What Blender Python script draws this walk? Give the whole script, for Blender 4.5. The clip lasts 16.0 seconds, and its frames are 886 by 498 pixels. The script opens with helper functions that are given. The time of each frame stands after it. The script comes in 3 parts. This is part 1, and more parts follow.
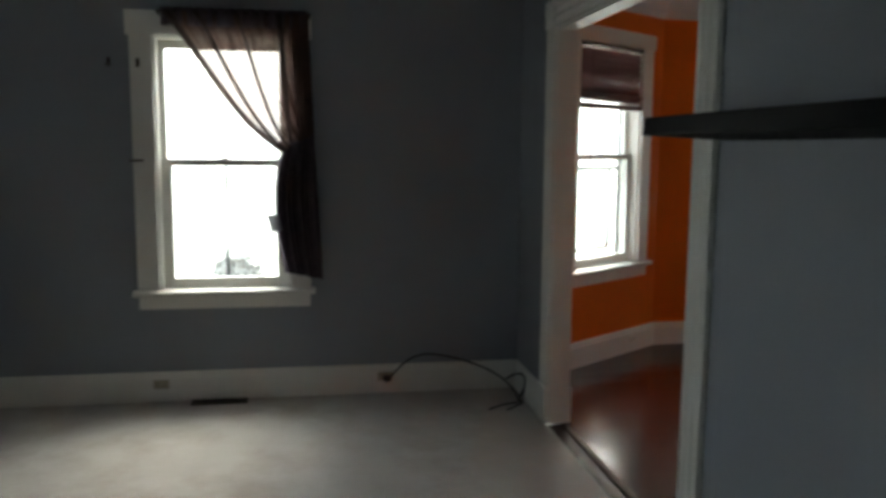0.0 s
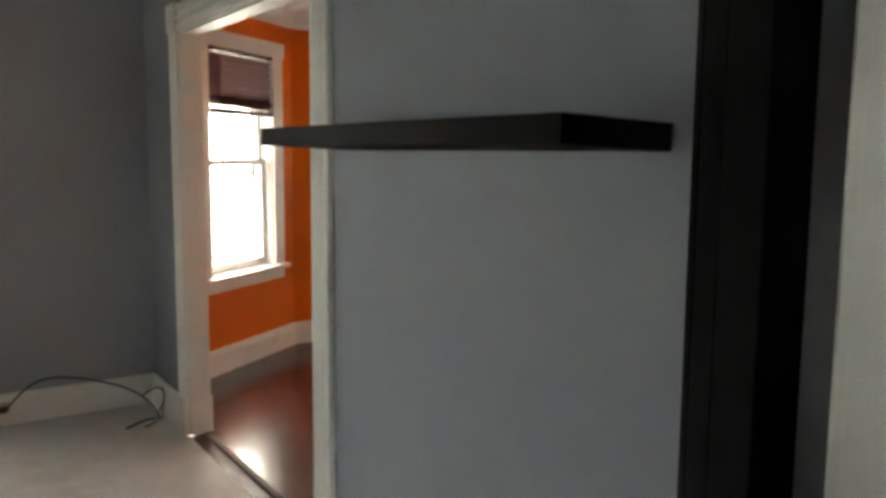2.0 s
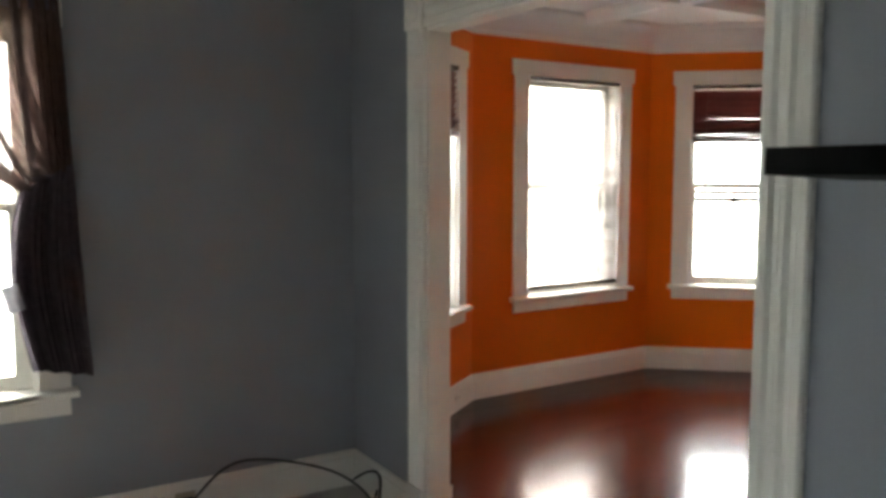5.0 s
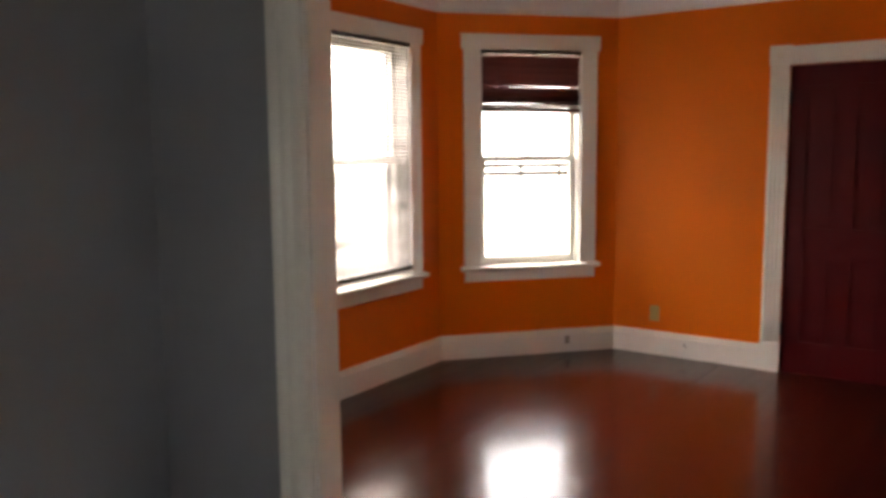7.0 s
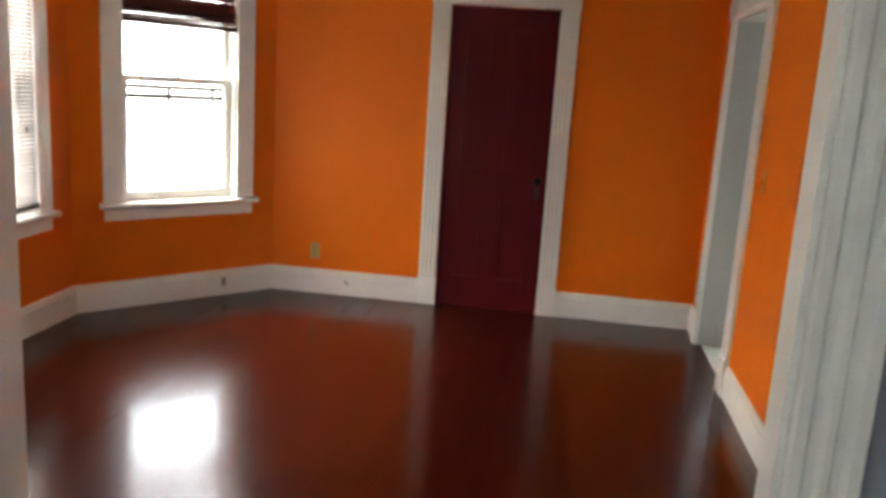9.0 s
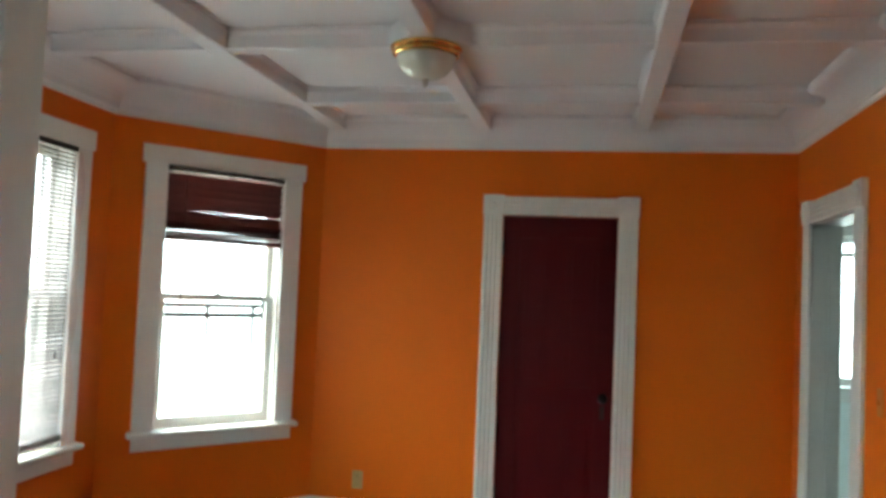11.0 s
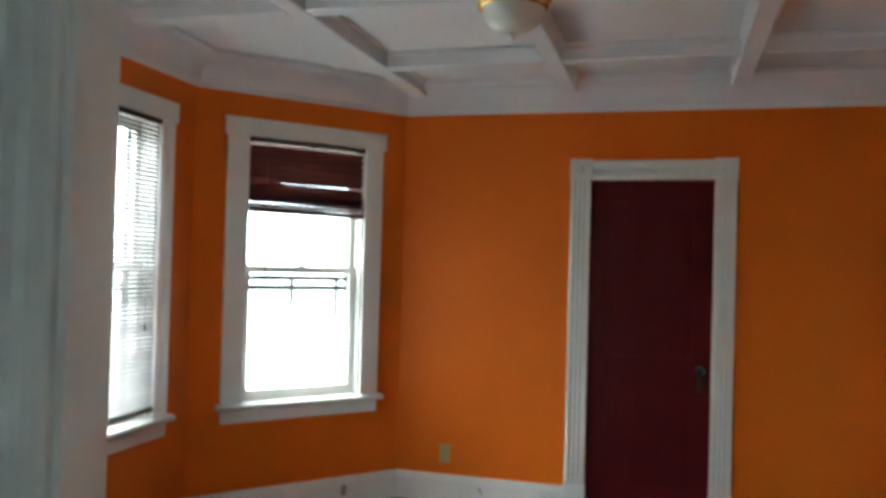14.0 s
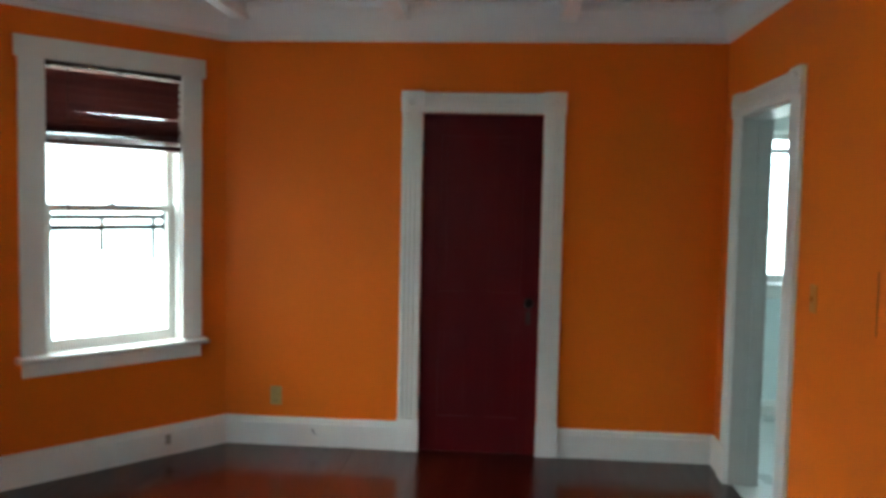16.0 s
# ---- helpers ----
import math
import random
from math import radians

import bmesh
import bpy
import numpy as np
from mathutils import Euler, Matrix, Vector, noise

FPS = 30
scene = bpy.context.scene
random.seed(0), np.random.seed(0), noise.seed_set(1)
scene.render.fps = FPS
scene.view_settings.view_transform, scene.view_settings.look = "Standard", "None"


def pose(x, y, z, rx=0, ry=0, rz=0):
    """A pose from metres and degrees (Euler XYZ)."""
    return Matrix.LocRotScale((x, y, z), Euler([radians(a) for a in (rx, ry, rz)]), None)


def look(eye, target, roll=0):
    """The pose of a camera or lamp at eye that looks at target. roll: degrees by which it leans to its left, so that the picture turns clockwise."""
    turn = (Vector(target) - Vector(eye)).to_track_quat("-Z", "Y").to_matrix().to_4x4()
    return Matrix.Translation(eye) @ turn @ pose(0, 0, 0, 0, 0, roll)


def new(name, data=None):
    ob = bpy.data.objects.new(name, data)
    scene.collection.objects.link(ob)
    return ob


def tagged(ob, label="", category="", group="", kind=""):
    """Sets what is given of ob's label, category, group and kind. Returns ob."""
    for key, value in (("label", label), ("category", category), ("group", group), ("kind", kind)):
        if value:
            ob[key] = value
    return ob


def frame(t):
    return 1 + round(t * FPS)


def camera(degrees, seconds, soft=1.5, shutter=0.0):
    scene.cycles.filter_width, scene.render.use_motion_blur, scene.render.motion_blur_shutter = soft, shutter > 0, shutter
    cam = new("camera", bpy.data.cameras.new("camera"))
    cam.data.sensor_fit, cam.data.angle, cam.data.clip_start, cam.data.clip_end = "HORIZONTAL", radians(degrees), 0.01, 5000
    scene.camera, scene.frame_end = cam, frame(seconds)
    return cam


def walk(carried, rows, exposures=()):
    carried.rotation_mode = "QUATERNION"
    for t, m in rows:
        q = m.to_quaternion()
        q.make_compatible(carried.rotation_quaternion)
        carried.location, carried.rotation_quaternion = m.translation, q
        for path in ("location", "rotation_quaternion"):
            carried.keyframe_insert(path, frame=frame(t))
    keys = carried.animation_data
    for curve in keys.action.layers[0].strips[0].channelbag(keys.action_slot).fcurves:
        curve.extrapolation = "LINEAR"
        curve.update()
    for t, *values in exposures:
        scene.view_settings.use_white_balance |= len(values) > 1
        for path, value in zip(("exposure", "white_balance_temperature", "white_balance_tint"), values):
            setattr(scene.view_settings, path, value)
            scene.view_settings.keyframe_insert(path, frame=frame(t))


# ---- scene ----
cam = camera(57.00, 16.0, soft=3.6, shutter=0.4)
PATH = [
    (0.00, pose(-1.281, -4.883, 1.497, 82.92, -0.43, -9.29)),
    (0.50, pose(-1.191, -4.950, 1.497, 84.56, -1.72, -15.01)),
    (1.00, pose(-1.215, -5.006, 1.496, 84.25, -1.68, -24.85)),
    (1.50, pose(-1.228, -4.996, 1.505, 84.09, -1.59, -31.38)),
    (2.00, pose(-1.244, -4.989, 1.519, 83.28, -0.50, -33.78)),
    (2.50, look((-1.398, -5.005, 1.478), (-0.560, -3.199, 1.289), 1.2)),
    (3.00, pose(-1.464, -4.861, 1.503, 82.85, -0.85, -16.37)),
    (5.50, pose(-1.704, -3.284, 1.541, 85.18, -1.08, -35.43)),
    (6.00, pose(-1.654, -3.017, 1.505, 85.00, -2.16, -39.65)),
    (6.50, pose(-1.761, -2.718, 1.527, 82.91, -0.24, -48.85)),
    (7.00, pose(-1.661, -2.377, 1.516, 83.00, 0.48, -54.38)),
    (7.50, pose(-1.593, -2.342, 1.551, 83.47, -2.60, -62.70)),
    (8.00, pose(-1.546, -2.099, 1.514, 82.42, -0.72, -77.23)),
    (8.30, pose(-1.535, -1.989, 1.521, 79.84, -1.13, -80.72)),
    (8.50, pose(-1.489, -1.913, 1.535, 79.49, -1.98, -80.93)),
    (9.00, pose(-1.478, -1.865, 1.525, 78.52, -3.54, -81.54)),
    (9.50, pose(-1.298, -1.932, 1.514, 81.39, -2.35, -77.58)),
    (10.00, pose(-1.201, -1.799, 1.563, 86.47, -2.84, -77.52)),
    (12.50, pose(-1.015, -1.595, 1.537, 95.41, -1.48, -79.91)),
    (13.00, pose(-1.004, -1.617, 1.520, 95.40, -1.24, -78.38)),
    (13.50, pose(-1.000, -1.583, 1.518, 93.64, -1.31, -74.17)),
    (14.00, pose(-0.973, -1.551, 1.511, 90.93, -1.59, -74.40)),
    (14.50, pose(-0.965, -1.537, 1.533, 89.82, -2.03, -76.55)),
    (15.00, pose(-0.953, -1.541, 1.504, 90.06, -2.27, -77.71)),
    (15.50, pose(-0.956, -1.544, 1.523, 88.57, -2.06, -81.73)),
    (16.00, pose(-0.817, -1.600, 1.535, 86.41, -1.17, -85.32)),
]
walk(cam, PATH, exposures=[(0.0, 2.95, 6900, 7), (0.5, 3.3, 7200, 9), (1.0, 4.2, 7600, 11), (2.0, 4.45, 7800, 12), (3.0, 4.5, 7200, 10), (5.5, 4.05, 7400, 13), (7.0, 3.86, 7900, 19), (8.0, 3.8, 7800, 19), (8.5, 4.2, 7550, 17), (9.0, 4.25, 7200, 12), (10.0, 4.12, 6550, 1), (12.5, 4.0, 6150, -3), (14.0, 3.88, 5950, -2), (16.0, 3.82, 5880, -4)])

# ---- light: a bright overcast day outside the windows ----
world = bpy.data.worlds.new("overcast_sky")
scene.world = world
world.use_nodes = True
wn = world.node_tree
bg = wn.nodes["Background"]
sky = wn.nodes.new("ShaderNodeTexSky")
sky.sky_type = "NISHITA"
sky.sun_disc = False
sky.sun_elevation = radians(48)
sky.sun_rotation = radians(14)
sky.dust_density = 6.0
sky.air_density = 1.0
wmix = wn.nodes.new("ShaderNodeMix")
wmix.data_type = "RGBA"
wmix.inputs[0].default_value = 0.55
wmix.inputs[7].default_value = (8.5, 9.7, 11.0, 1)
wn.links.new(sky.outputs[0], wmix.inputs[6])
wn.links.new(wmix.outputs[2], bg.inputs[0])
bg.inputs[1].default_value = 0.15

sun_data = bpy.data.lights.new("sun", "SUN")
sun_data.energy, sun_data.angle, sun_data.color = 0.5, radians(50), (1.0, 0.96, 0.9)
sun = new("sun", sun_data)
sun.matrix_world = look((4, 16, 17), (0, 0, 0))


# ---- materials ----
def material(name, colour, rough=0.6, metal=0.0, var=0.12, scale=3.0, fine=60.0, bump=0.05, coat=0.0, streak=(1, 1, 1), rand=0.0, grime=0.0, spec=0.5):
    """Painted or plain surface: colour that drifts at two scales, fine relief, uneven gloss."""
    m = bpy.data.materials.new(name)
    m.use_nodes = True
    n, l = m.node_tree.nodes, m.node_tree.links
    b = n["Principled BSDF"]
    b.inputs["Metallic"].default_value = metal
    b.inputs["Specular IOR Level"].default_value = spec
    b.inputs["Coat Weight"].default_value = coat
    b.inputs["Coat Roughness"].default_value = 0.12
    tc = n.new("ShaderNodeTexCoord")
    mp = n.new("ShaderNodeMapping")
    mp.inputs["Scale"].default_value = streak
    l.new(tc.outputs["Object"], mp.inputs[0])
    big, small = n.new("ShaderNodeTexNoise"), n.new("ShaderNodeTexNoise")
    for t, s in ((big, scale), (small, fine)):
        t.inputs["Scale"].default_value = s
        t.inputs["Detail"].default_value = 4
        l.new(mp.outputs[0], t.inputs["Vector"])
    add = n.new("ShaderNodeMath")
    add.operation = "MULTIPLY_ADD"
    add.inputs[1].default_value = 0.35
    l.new(small.outputs[0], add.inputs[0])
    l.new(big.outputs[0], add.inputs[2])
    rng = n.new("ShaderNodeMapRange")
    rng.inputs[1].default_value, rng.inputs[2].default_value = 0.35, 1.0
    rng.inputs[3].default_value, rng.inputs[4].default_value = 1 - var, 1 + var
    l.new(add.outputs[0], rng.inputs[0])
    val = rng.outputs[0]
    if rand:
        oi = n.new("ShaderNodeObjectInfo")
        r2 = n.new("ShaderNodeMapRange")
        r2.inputs[3].default_value, r2.inputs[4].default_value = 1 - rand, 1 + rand
        l.new(oi.outputs["Random"], r2.inputs[0])
        mu = n.new("ShaderNodeMath")
        mu.operation = "MULTIPLY"
        l.new(val, mu.inputs[0])
        l.new(r2.outputs[0], mu.inputs[1])
        val = mu.outputs[0]
    sc = n.new("ShaderNodeVectorMath")
    sc.operation = "SCALE"
    sc.inputs[0].default_value = colour
    l.new(val, sc.inputs["Scale"])
    col = sc.outputs[0]
    if grime:
        g = n.new("ShaderNodeTexNoise")
        g.inputs["Scale"].default_value = 1.7
        g.inputs["Detail"].default_value = 8
        g.inputs["Roughness"].default_value = 0.7
        l.new(tc.outputs["Object"], g.inputs["Vector"])
        gr = n.new("ShaderNodeMapRange")
        gr.inputs[1].default_value, gr.inputs[2].default_value = 0.47, 0.70
        gr.inputs[4].default_value = grime
        l.new(g.outputs[0], gr.inputs[0])
        mx = n.new("ShaderNodeMix")
        mx.data_type = "RGBA"
        mx.inputs[7].default_value = (colour[0] * 0.5, colour[1] * 0.42, colour[2] * 0.35, 1)
        l.new(gr.outputs[0], mx.inputs[0])
        l.new(col, mx.inputs[6])
        col = mx.outputs[2]
    l.new(col, b.inputs["Base Color"])
    ro = n.new("ShaderNodeMapRange")
    ro.inputs[3].default_value, ro.inputs[4].default_value = max(0.02, rough - 0.08), min(1, rough + 0.08)
    l.new(big.outputs[0], ro.inputs[0])
    l.new(ro.outputs[0], b.inputs["Roughness"])
    if bump:
        bp = n.new("ShaderNodeBump")
        bp.inputs["Strength"].default_value = bump
        bp.inputs["Distance"].default_value = 0.004
        l.new(add.outputs[0], bp.inputs["Height"])
        l.new(bp.outputs[0], b.inputs["Normal"])
    return m


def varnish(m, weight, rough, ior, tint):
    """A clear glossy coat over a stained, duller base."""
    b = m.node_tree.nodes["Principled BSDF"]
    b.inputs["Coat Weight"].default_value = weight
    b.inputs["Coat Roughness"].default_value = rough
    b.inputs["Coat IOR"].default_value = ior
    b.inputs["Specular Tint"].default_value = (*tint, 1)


M_ORANGE = material("orange_wall_paint", (0.72, 0.152, 0.007), 0.5, spec=0.15, var=0.07, scale=1.3, fine=90, bump=0.12)
M_GREY = material("blue_grey_wall_paint", (0.256, 0.284, 0.317), 0.6, spec=0.3, var=0.06, scale=1.1, fine=80, bump=0.15)
M_TRIM = material("white_gloss_trim_paint", (0.74, 0.74, 0.70), 0.38, var=0.04, scale=5, fine=40, bump=0.05, grime=0.06)
M_CEIL = material("white_ceiling_paint", (0.71, 0.715, 0.745), 0.75, var=0.04, scale=1.5, fine=50, bump=0.1)
M_REDDOOR = material("maroon_door_paint", (0.078, 0.0043, 0.0066), 0.45, spec=0.14, var=0.12, scale=3, fine=50, bump=0.1)
M_BLACKDOOR = material("black_gloss_door_paint", (0.004, 0.004, 0.0045), 0.5, spec=0.003, var=0.2, scale=3, fine=12, bump=0.08)
M_SHELF = material("black_laminate", (0.006, 0.006, 0.0065), 0.55, spec=0.05, var=0.15, scale=4, fine=80, bump=0.05)
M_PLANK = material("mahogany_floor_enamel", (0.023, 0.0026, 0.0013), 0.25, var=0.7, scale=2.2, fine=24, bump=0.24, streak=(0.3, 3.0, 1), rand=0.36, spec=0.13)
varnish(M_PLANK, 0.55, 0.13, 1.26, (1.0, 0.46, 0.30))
M_GAP = material("dark_floor_joint", (0.010, 0.0025, 0.002), 0.8, spec=0.02, var=0.2, bump=0)
M_CARPET = material("beige_grey_carpet", (0.57, 0.56, 0.535), 0.95, var=0.2, scale=1.6, fine=190, bump=0.9, grime=0.5, spec=0.1)
M_BLIND = material("mahogany_blind_slats", (0.12, 0.032, 0.028), 0.4, spec=0.3, var=0.25, scale=6, fine=60, bump=0.06, streak=(0.3, 4, 4), rand=0.2)
M_MINI = material("dark_brown_mini_blind", (0.022, 0.014, 0.012), 0.4, var=0.1, bump=0)
M_MINISLAT = material("grey_mini_blind_slats", (0.17, 0.165, 0.165), 0.45, var=0.1, bump=0)
M_BRASS = material("polished_brass", (0.80, 0.52, 0.16), 0.16, metal=1.0, var=0.06, bump=0.02)
M_NICKEL = material("brushed_nickel", (0.55, 0.53, 0.5), 0.3, metal=1.0, var=0.06, bump=0.02)
M_IRON = material("dark_bronze_hardware", (0.05, 0.035, 0.028), 0.35, metal=0.8, var=0.2, bump=0.05)
M_BOWL = material("frosted_white_glass", (0.62, 0.66, 0.60), 0.30, var=0.05, scale=9, bump=0.03, coat=0.5)
M_SWITCH = material("orange_tinted_plastic", (0.50, 0.17, 0.03), 0.45, var=0.08, bump=0.02)
M_PLATE = material("ivory_plastic", (0.40, 0.28, 0.11), 0.4, var=0.05, bump=0.02)
M_KNOB = material("blackened_metal", (0.005, 0.004, 0.004), 0.4, spec=0.15, var=0.2, bump=0.04)
M_GPLATE = material("aged_grey_plastic", (0.33, 0.30, 0.26), 0.5, var=0.08, bump=0.02)
M_OLDPLATE = material("aged_ivory_plastic", (0.40, 0.36, 0.27), 0.45, var=0.12, bump=0.03)
M_CABLE = material("black_rubber_cable", (0.018, 0.018, 0.019), 0.55, var=0.2, bump=0.05)
M_REGISTER = material("dark_metal_register", (0.035, 0.03, 0.026), 0.5, metal=0.5, var=0.2, bump=0.05)
M_STRIP = material("worn_threshold_wood", (0.13, 0.085, 0.065), 0.62, spec=0.12, var=0.4, scale=6, fine=60, bump=0.2, streak=(6, 0.5, 1))
M_SILL = material("dark_worn_floor_stain", (0.030, 0.0085, 0.006), 0.5, var=0.4, scale=5, fine=50, bump=0.15, streak=(4, 0.4, 1), spec=0.12)
# jamb colour greyed below the trim: the doorway's shade is put into it
M_JAMB_SHADE = material("shaded_jamb_paint", (0.42, 0.41, 0.38), 0.5, var=0.08, scale=4, fine=40, bump=0.06, spec=0.3)
M_PALE = material("pale_kitchen_paint", (0.70, 0.78, 0.76), 0.5, var=0.05, scale=1.2, fine=70, bump=0.1)
M_LINO = material("white_vinyl_floor", (0.66, 0.68, 0.64), 0.3, var=0.08, scale=3, fine=40, bump=0.05)
M_GROUND = material("dry_lawn", (0.42, 0.425, 0.37), 0.95, var=0.3, scale=0.8, fine=20, bump=0.4)
M_BUSH = material("bare_shrub_twigs", (0.22, 0.215, 0.20), 0.9, var=0.3, scale=4, fine=30, bump=0.2)
M_STORM = material("grey_storm_sash", (0.055, 0.055, 0.06), 0.5, spec=0.2, var=0.05, bump=0.05)


def glass():
    m = bpy.data.materials.new("window_glass")
    m.use_nodes = True
    n, l = m.node_tree.nodes, m.node_tree.links
    n.remove(n["Principled BSDF"])
    g = n.new("ShaderNodeBsdfGlass")
    g.inputs["Roughness"].default_value = 0.0
    g.inputs["IOR"].default_value = 1.45
    g.inputs["Color"].default_value = (0.97, 0.99, 0.98, 1)
    l.new(g.outputs[0], n["Material Output"].inputs[0])
    return m


def cloth(name, colour, clear):
    """Thin woven cloth that lets light through."""
    m = bpy.data.materials.new(name)
    m.use_nodes = True
    n, l = m.node_tree.nodes, m.node_tree.links
    n.remove(n["Principled BSDF"])
    tc, w = n.new("ShaderNodeTexCoord"), n.new("ShaderNodeTexNoise")
    w.inputs["Scale"].default_value = 35
    l.new(tc.outputs["Object"], w.inputs["Vector"])
    sc = n.new("ShaderNodeVectorMath")
    sc.operation = "SCALE"
    sc.inputs[0].default_value = colour
    r = n.new("ShaderNodeMapRange")
    r.inputs[3].default_value, r.inputs[4].default_value = 0.7, 1.3
    l.new(w.outputs[0], r.inputs[0])
    l.new(r.outputs[0], sc.inputs["Scale"])
    d, t, x = n.new("ShaderNodeBsdfDiffuse"), n.new("ShaderNodeBsdfTranslucent"), n.new("ShaderNodeBsdfTransparent")
    l.new(sc.outputs[0], d.inputs[0])
    l.new(sc.outputs[0], t.inputs[0])
    x.inputs[0].default_value = (1.0, 0.91, 0.86, 1)
    m1, m2 = n.new("ShaderNodeMixShader"), n.new("ShaderNodeMixShader")
    m1.inputs[0].default_value, m2.inputs[0].default_value = 0.5, clear
    l.new(d.outputs[0], m1.inputs[1])
    l.new(t.outputs[0], m1.inputs[2])
    l.new(m1.outputs[0], m2.inputs[1])
    l.new(x.outputs[0], m2.inputs[2])
    l.new(m2.outputs[0], n["Material Output"].inputs[0])
    return m


M_GLASS = glass()
M_SHEER = cloth("sheer_brown_curtain", (0.13, 0.085, 0.075), 0.19)
M_FOLD = cloth("doubled_sheer_fold", (0.075, 0.055, 0.052), 0.04)
M_CURTAIN = cloth("dark_brown_curtain", (0.11, 0.092, 0.108), 0.02)
M_CARETAG = cloth("pale_cloth_tag", (0.42, 0.42, 0.45), 0.03)
M_FILM = cloth("clear_plastic_film", (0.6, 0.6, 0.62), 0.87)


# ---- mesh helpers ----
def box(bm, x0, x1, y0, y1, z0, z1, bevel=0.0):
    m = Matrix.LocRotScale(((x0 + x1) / 2, (y0 + y1) / 2, (z0 + z1) / 2), None, (abs(x1 - x0), abs(y1 - y0), abs(z1 - z0)))
    vs = bmesh.ops.create_cube(bm, size=1, matrix=m)["verts"]
    if bevel:
        es = list({e for v in vs for e in v.link_edges})
        bmesh.ops.bevel(bm, geom=es, offset=bevel, segments=2, affect="EDGES", profile=0.6)
    return bm


def boxes(*rows, bevel=0.0):
    bm = bmesh.new()
    for r in rows:
        box(bm, *r, bevel=bevel)
    return bm


def extrude(profile, length, m):
    """A closed profile of (a, b) pairs swept along z for a length; m places it."""
    bm = bmesh.new()
    lo = [bm.verts.new(m @ Vector((a, b, 0))) for a, b in profile]
    hi = [bm.verts.new(m @ Vector((a, b, length))) for a, b in profile]
    k = len(profile)
    for i in range(k):
        bm.faces.new((lo[i], lo[(i + 1) % k], hi[(i + 1) % k], hi[i]))
    bm.faces.new(lo[::-1])
    bm.faces.new(hi)
    bmesh.ops.recalc_face_normals(bm, faces=bm.faces)
    return bm


def lathe(profile, steps=28, m=None):
    """A turned shape about z from (radius, height) pairs."""
    bm = bmesh.new()
    rings = []
    for r, z in profile:
        rings.append([bm.verts.new((r * math.cos(2 * math.pi * i / steps), r * math.sin(2 * math.pi * i / steps), z)) for i in range(steps)])
    for a, b in zip(rings, rings[1:]):
        for i in range(steps):
            bm.faces.new((a[i], a[(i + 1) % steps], b[(i + 1) % steps], b[i]))
    bm.faces.new(rings[0][::-1])
    bm.faces.new(rings[-1])
    bmesh.ops.recalc_face_normals(bm, faces=bm.faces)
    for f in bm.faces:
        f.smooth = True
    if m:
        bmesh.ops.transform(bm, matrix=m, verts=bm.verts)
    return bm


def mesh_ob(name, bm, mat):
    me = bpy.data.meshes.new(name)
    bm.to_mesh(me)
    bm.free()
    me.materials.append(mat)
    return new(name, me)


def part(name, bm, mat, parent, label=""):
    ob = mesh_ob(name, bm, mat)
    ob.parent = parent
    if label:
        ob["label"] = label
    return ob


def base(name, m, label, category="", kind="", group=""):
    ob = new(name)
    ob.empty_display_size = 0.1
    ob.matrix_basis = m
    return tagged(ob, label, category, group, kind)


def fluted(w, d, grooves=3):
    """Profile of a fluted board: width along a from 0 to w, face at -d."""
    pts = [(0, 0), (0, -d * 0.75), (0.006, -d)]
    band = (w - 0.04) / grooves
    for i in range(grooves):
        a = 0.02 + band * i
        pts += [(a + 0.006, -d), (a + band * 0.35, -d * 0.55), (a + band * 0.65, -d * 0.55), (a + band - 0.006, -d)]
    pts += [(w - 0.006, -d), (w, -d * 0.75), (w, 0)]
    return pts


def flat(w, d):
    return [(0, 0), (0, -d + 0.004), (0.004, -d), (w - 0.004, -d), (w, -d + 0.004), (w, 0)]


SIDE = lambda x, z: Matrix.Translation((x, 0, z))                                     # upright board
LIE = lambda x, z: Matrix.Translation((x, 0, z)) @ Matrix(((0, 0, 1, 0), (0, 1, 0, 0), (1, 0, 0, 0), (0, 0, 0, 1)))   # board along x


def wall(name, x, y, rz, length, height, thick, holes, mat, label, ext0=0.0, ext1=0.0):
    """Upright wall; local x runs along it, local y away from the room; holes are (x0, x1, z0, z1)."""
    bm = bmesh.new()
    xs = -ext0
    for a, b, z0, z1 in sorted(holes):
        box(bm, xs, a, 0, thick, 0, height)
        if z0 > 0:
            box(bm, a, b, 0, thick, 0, z0)
        if z1 < height:
            box(bm, a, b, 0, thick, z1, height)
        xs = b
    box(bm, xs, length + ext1, 0, thick, 0, height)
    ob = mesh_ob(name, bm, mat)
    ob.matrix_basis = pose(x, y, 0, 0, 0, rz)
    return tagged(ob, label, "wall", kind="structure")


def baseboard(x, y, rz, x0, x1, h=0.175, d=0.02, label="tall white painted wooden baseboard along the wall"):
    prof = [(0, 0), (0, -d), (h - 0.035, -d), (h - 0.028, -d * 0.75), (h - 0.012, -d * 0.7), (h, -d * 0.3), (h, 0)]
    ob = mesh_ob("baseboard", extrude(prof, x1 - x0, LIE(x0, 0)), M_TRIM)
    ob.matrix_basis = pose(x, y, 0, 0, 0, rz)
    return tagged(ob, label, "baseboard", kind="structure")


H = 2.66
T = 0.09
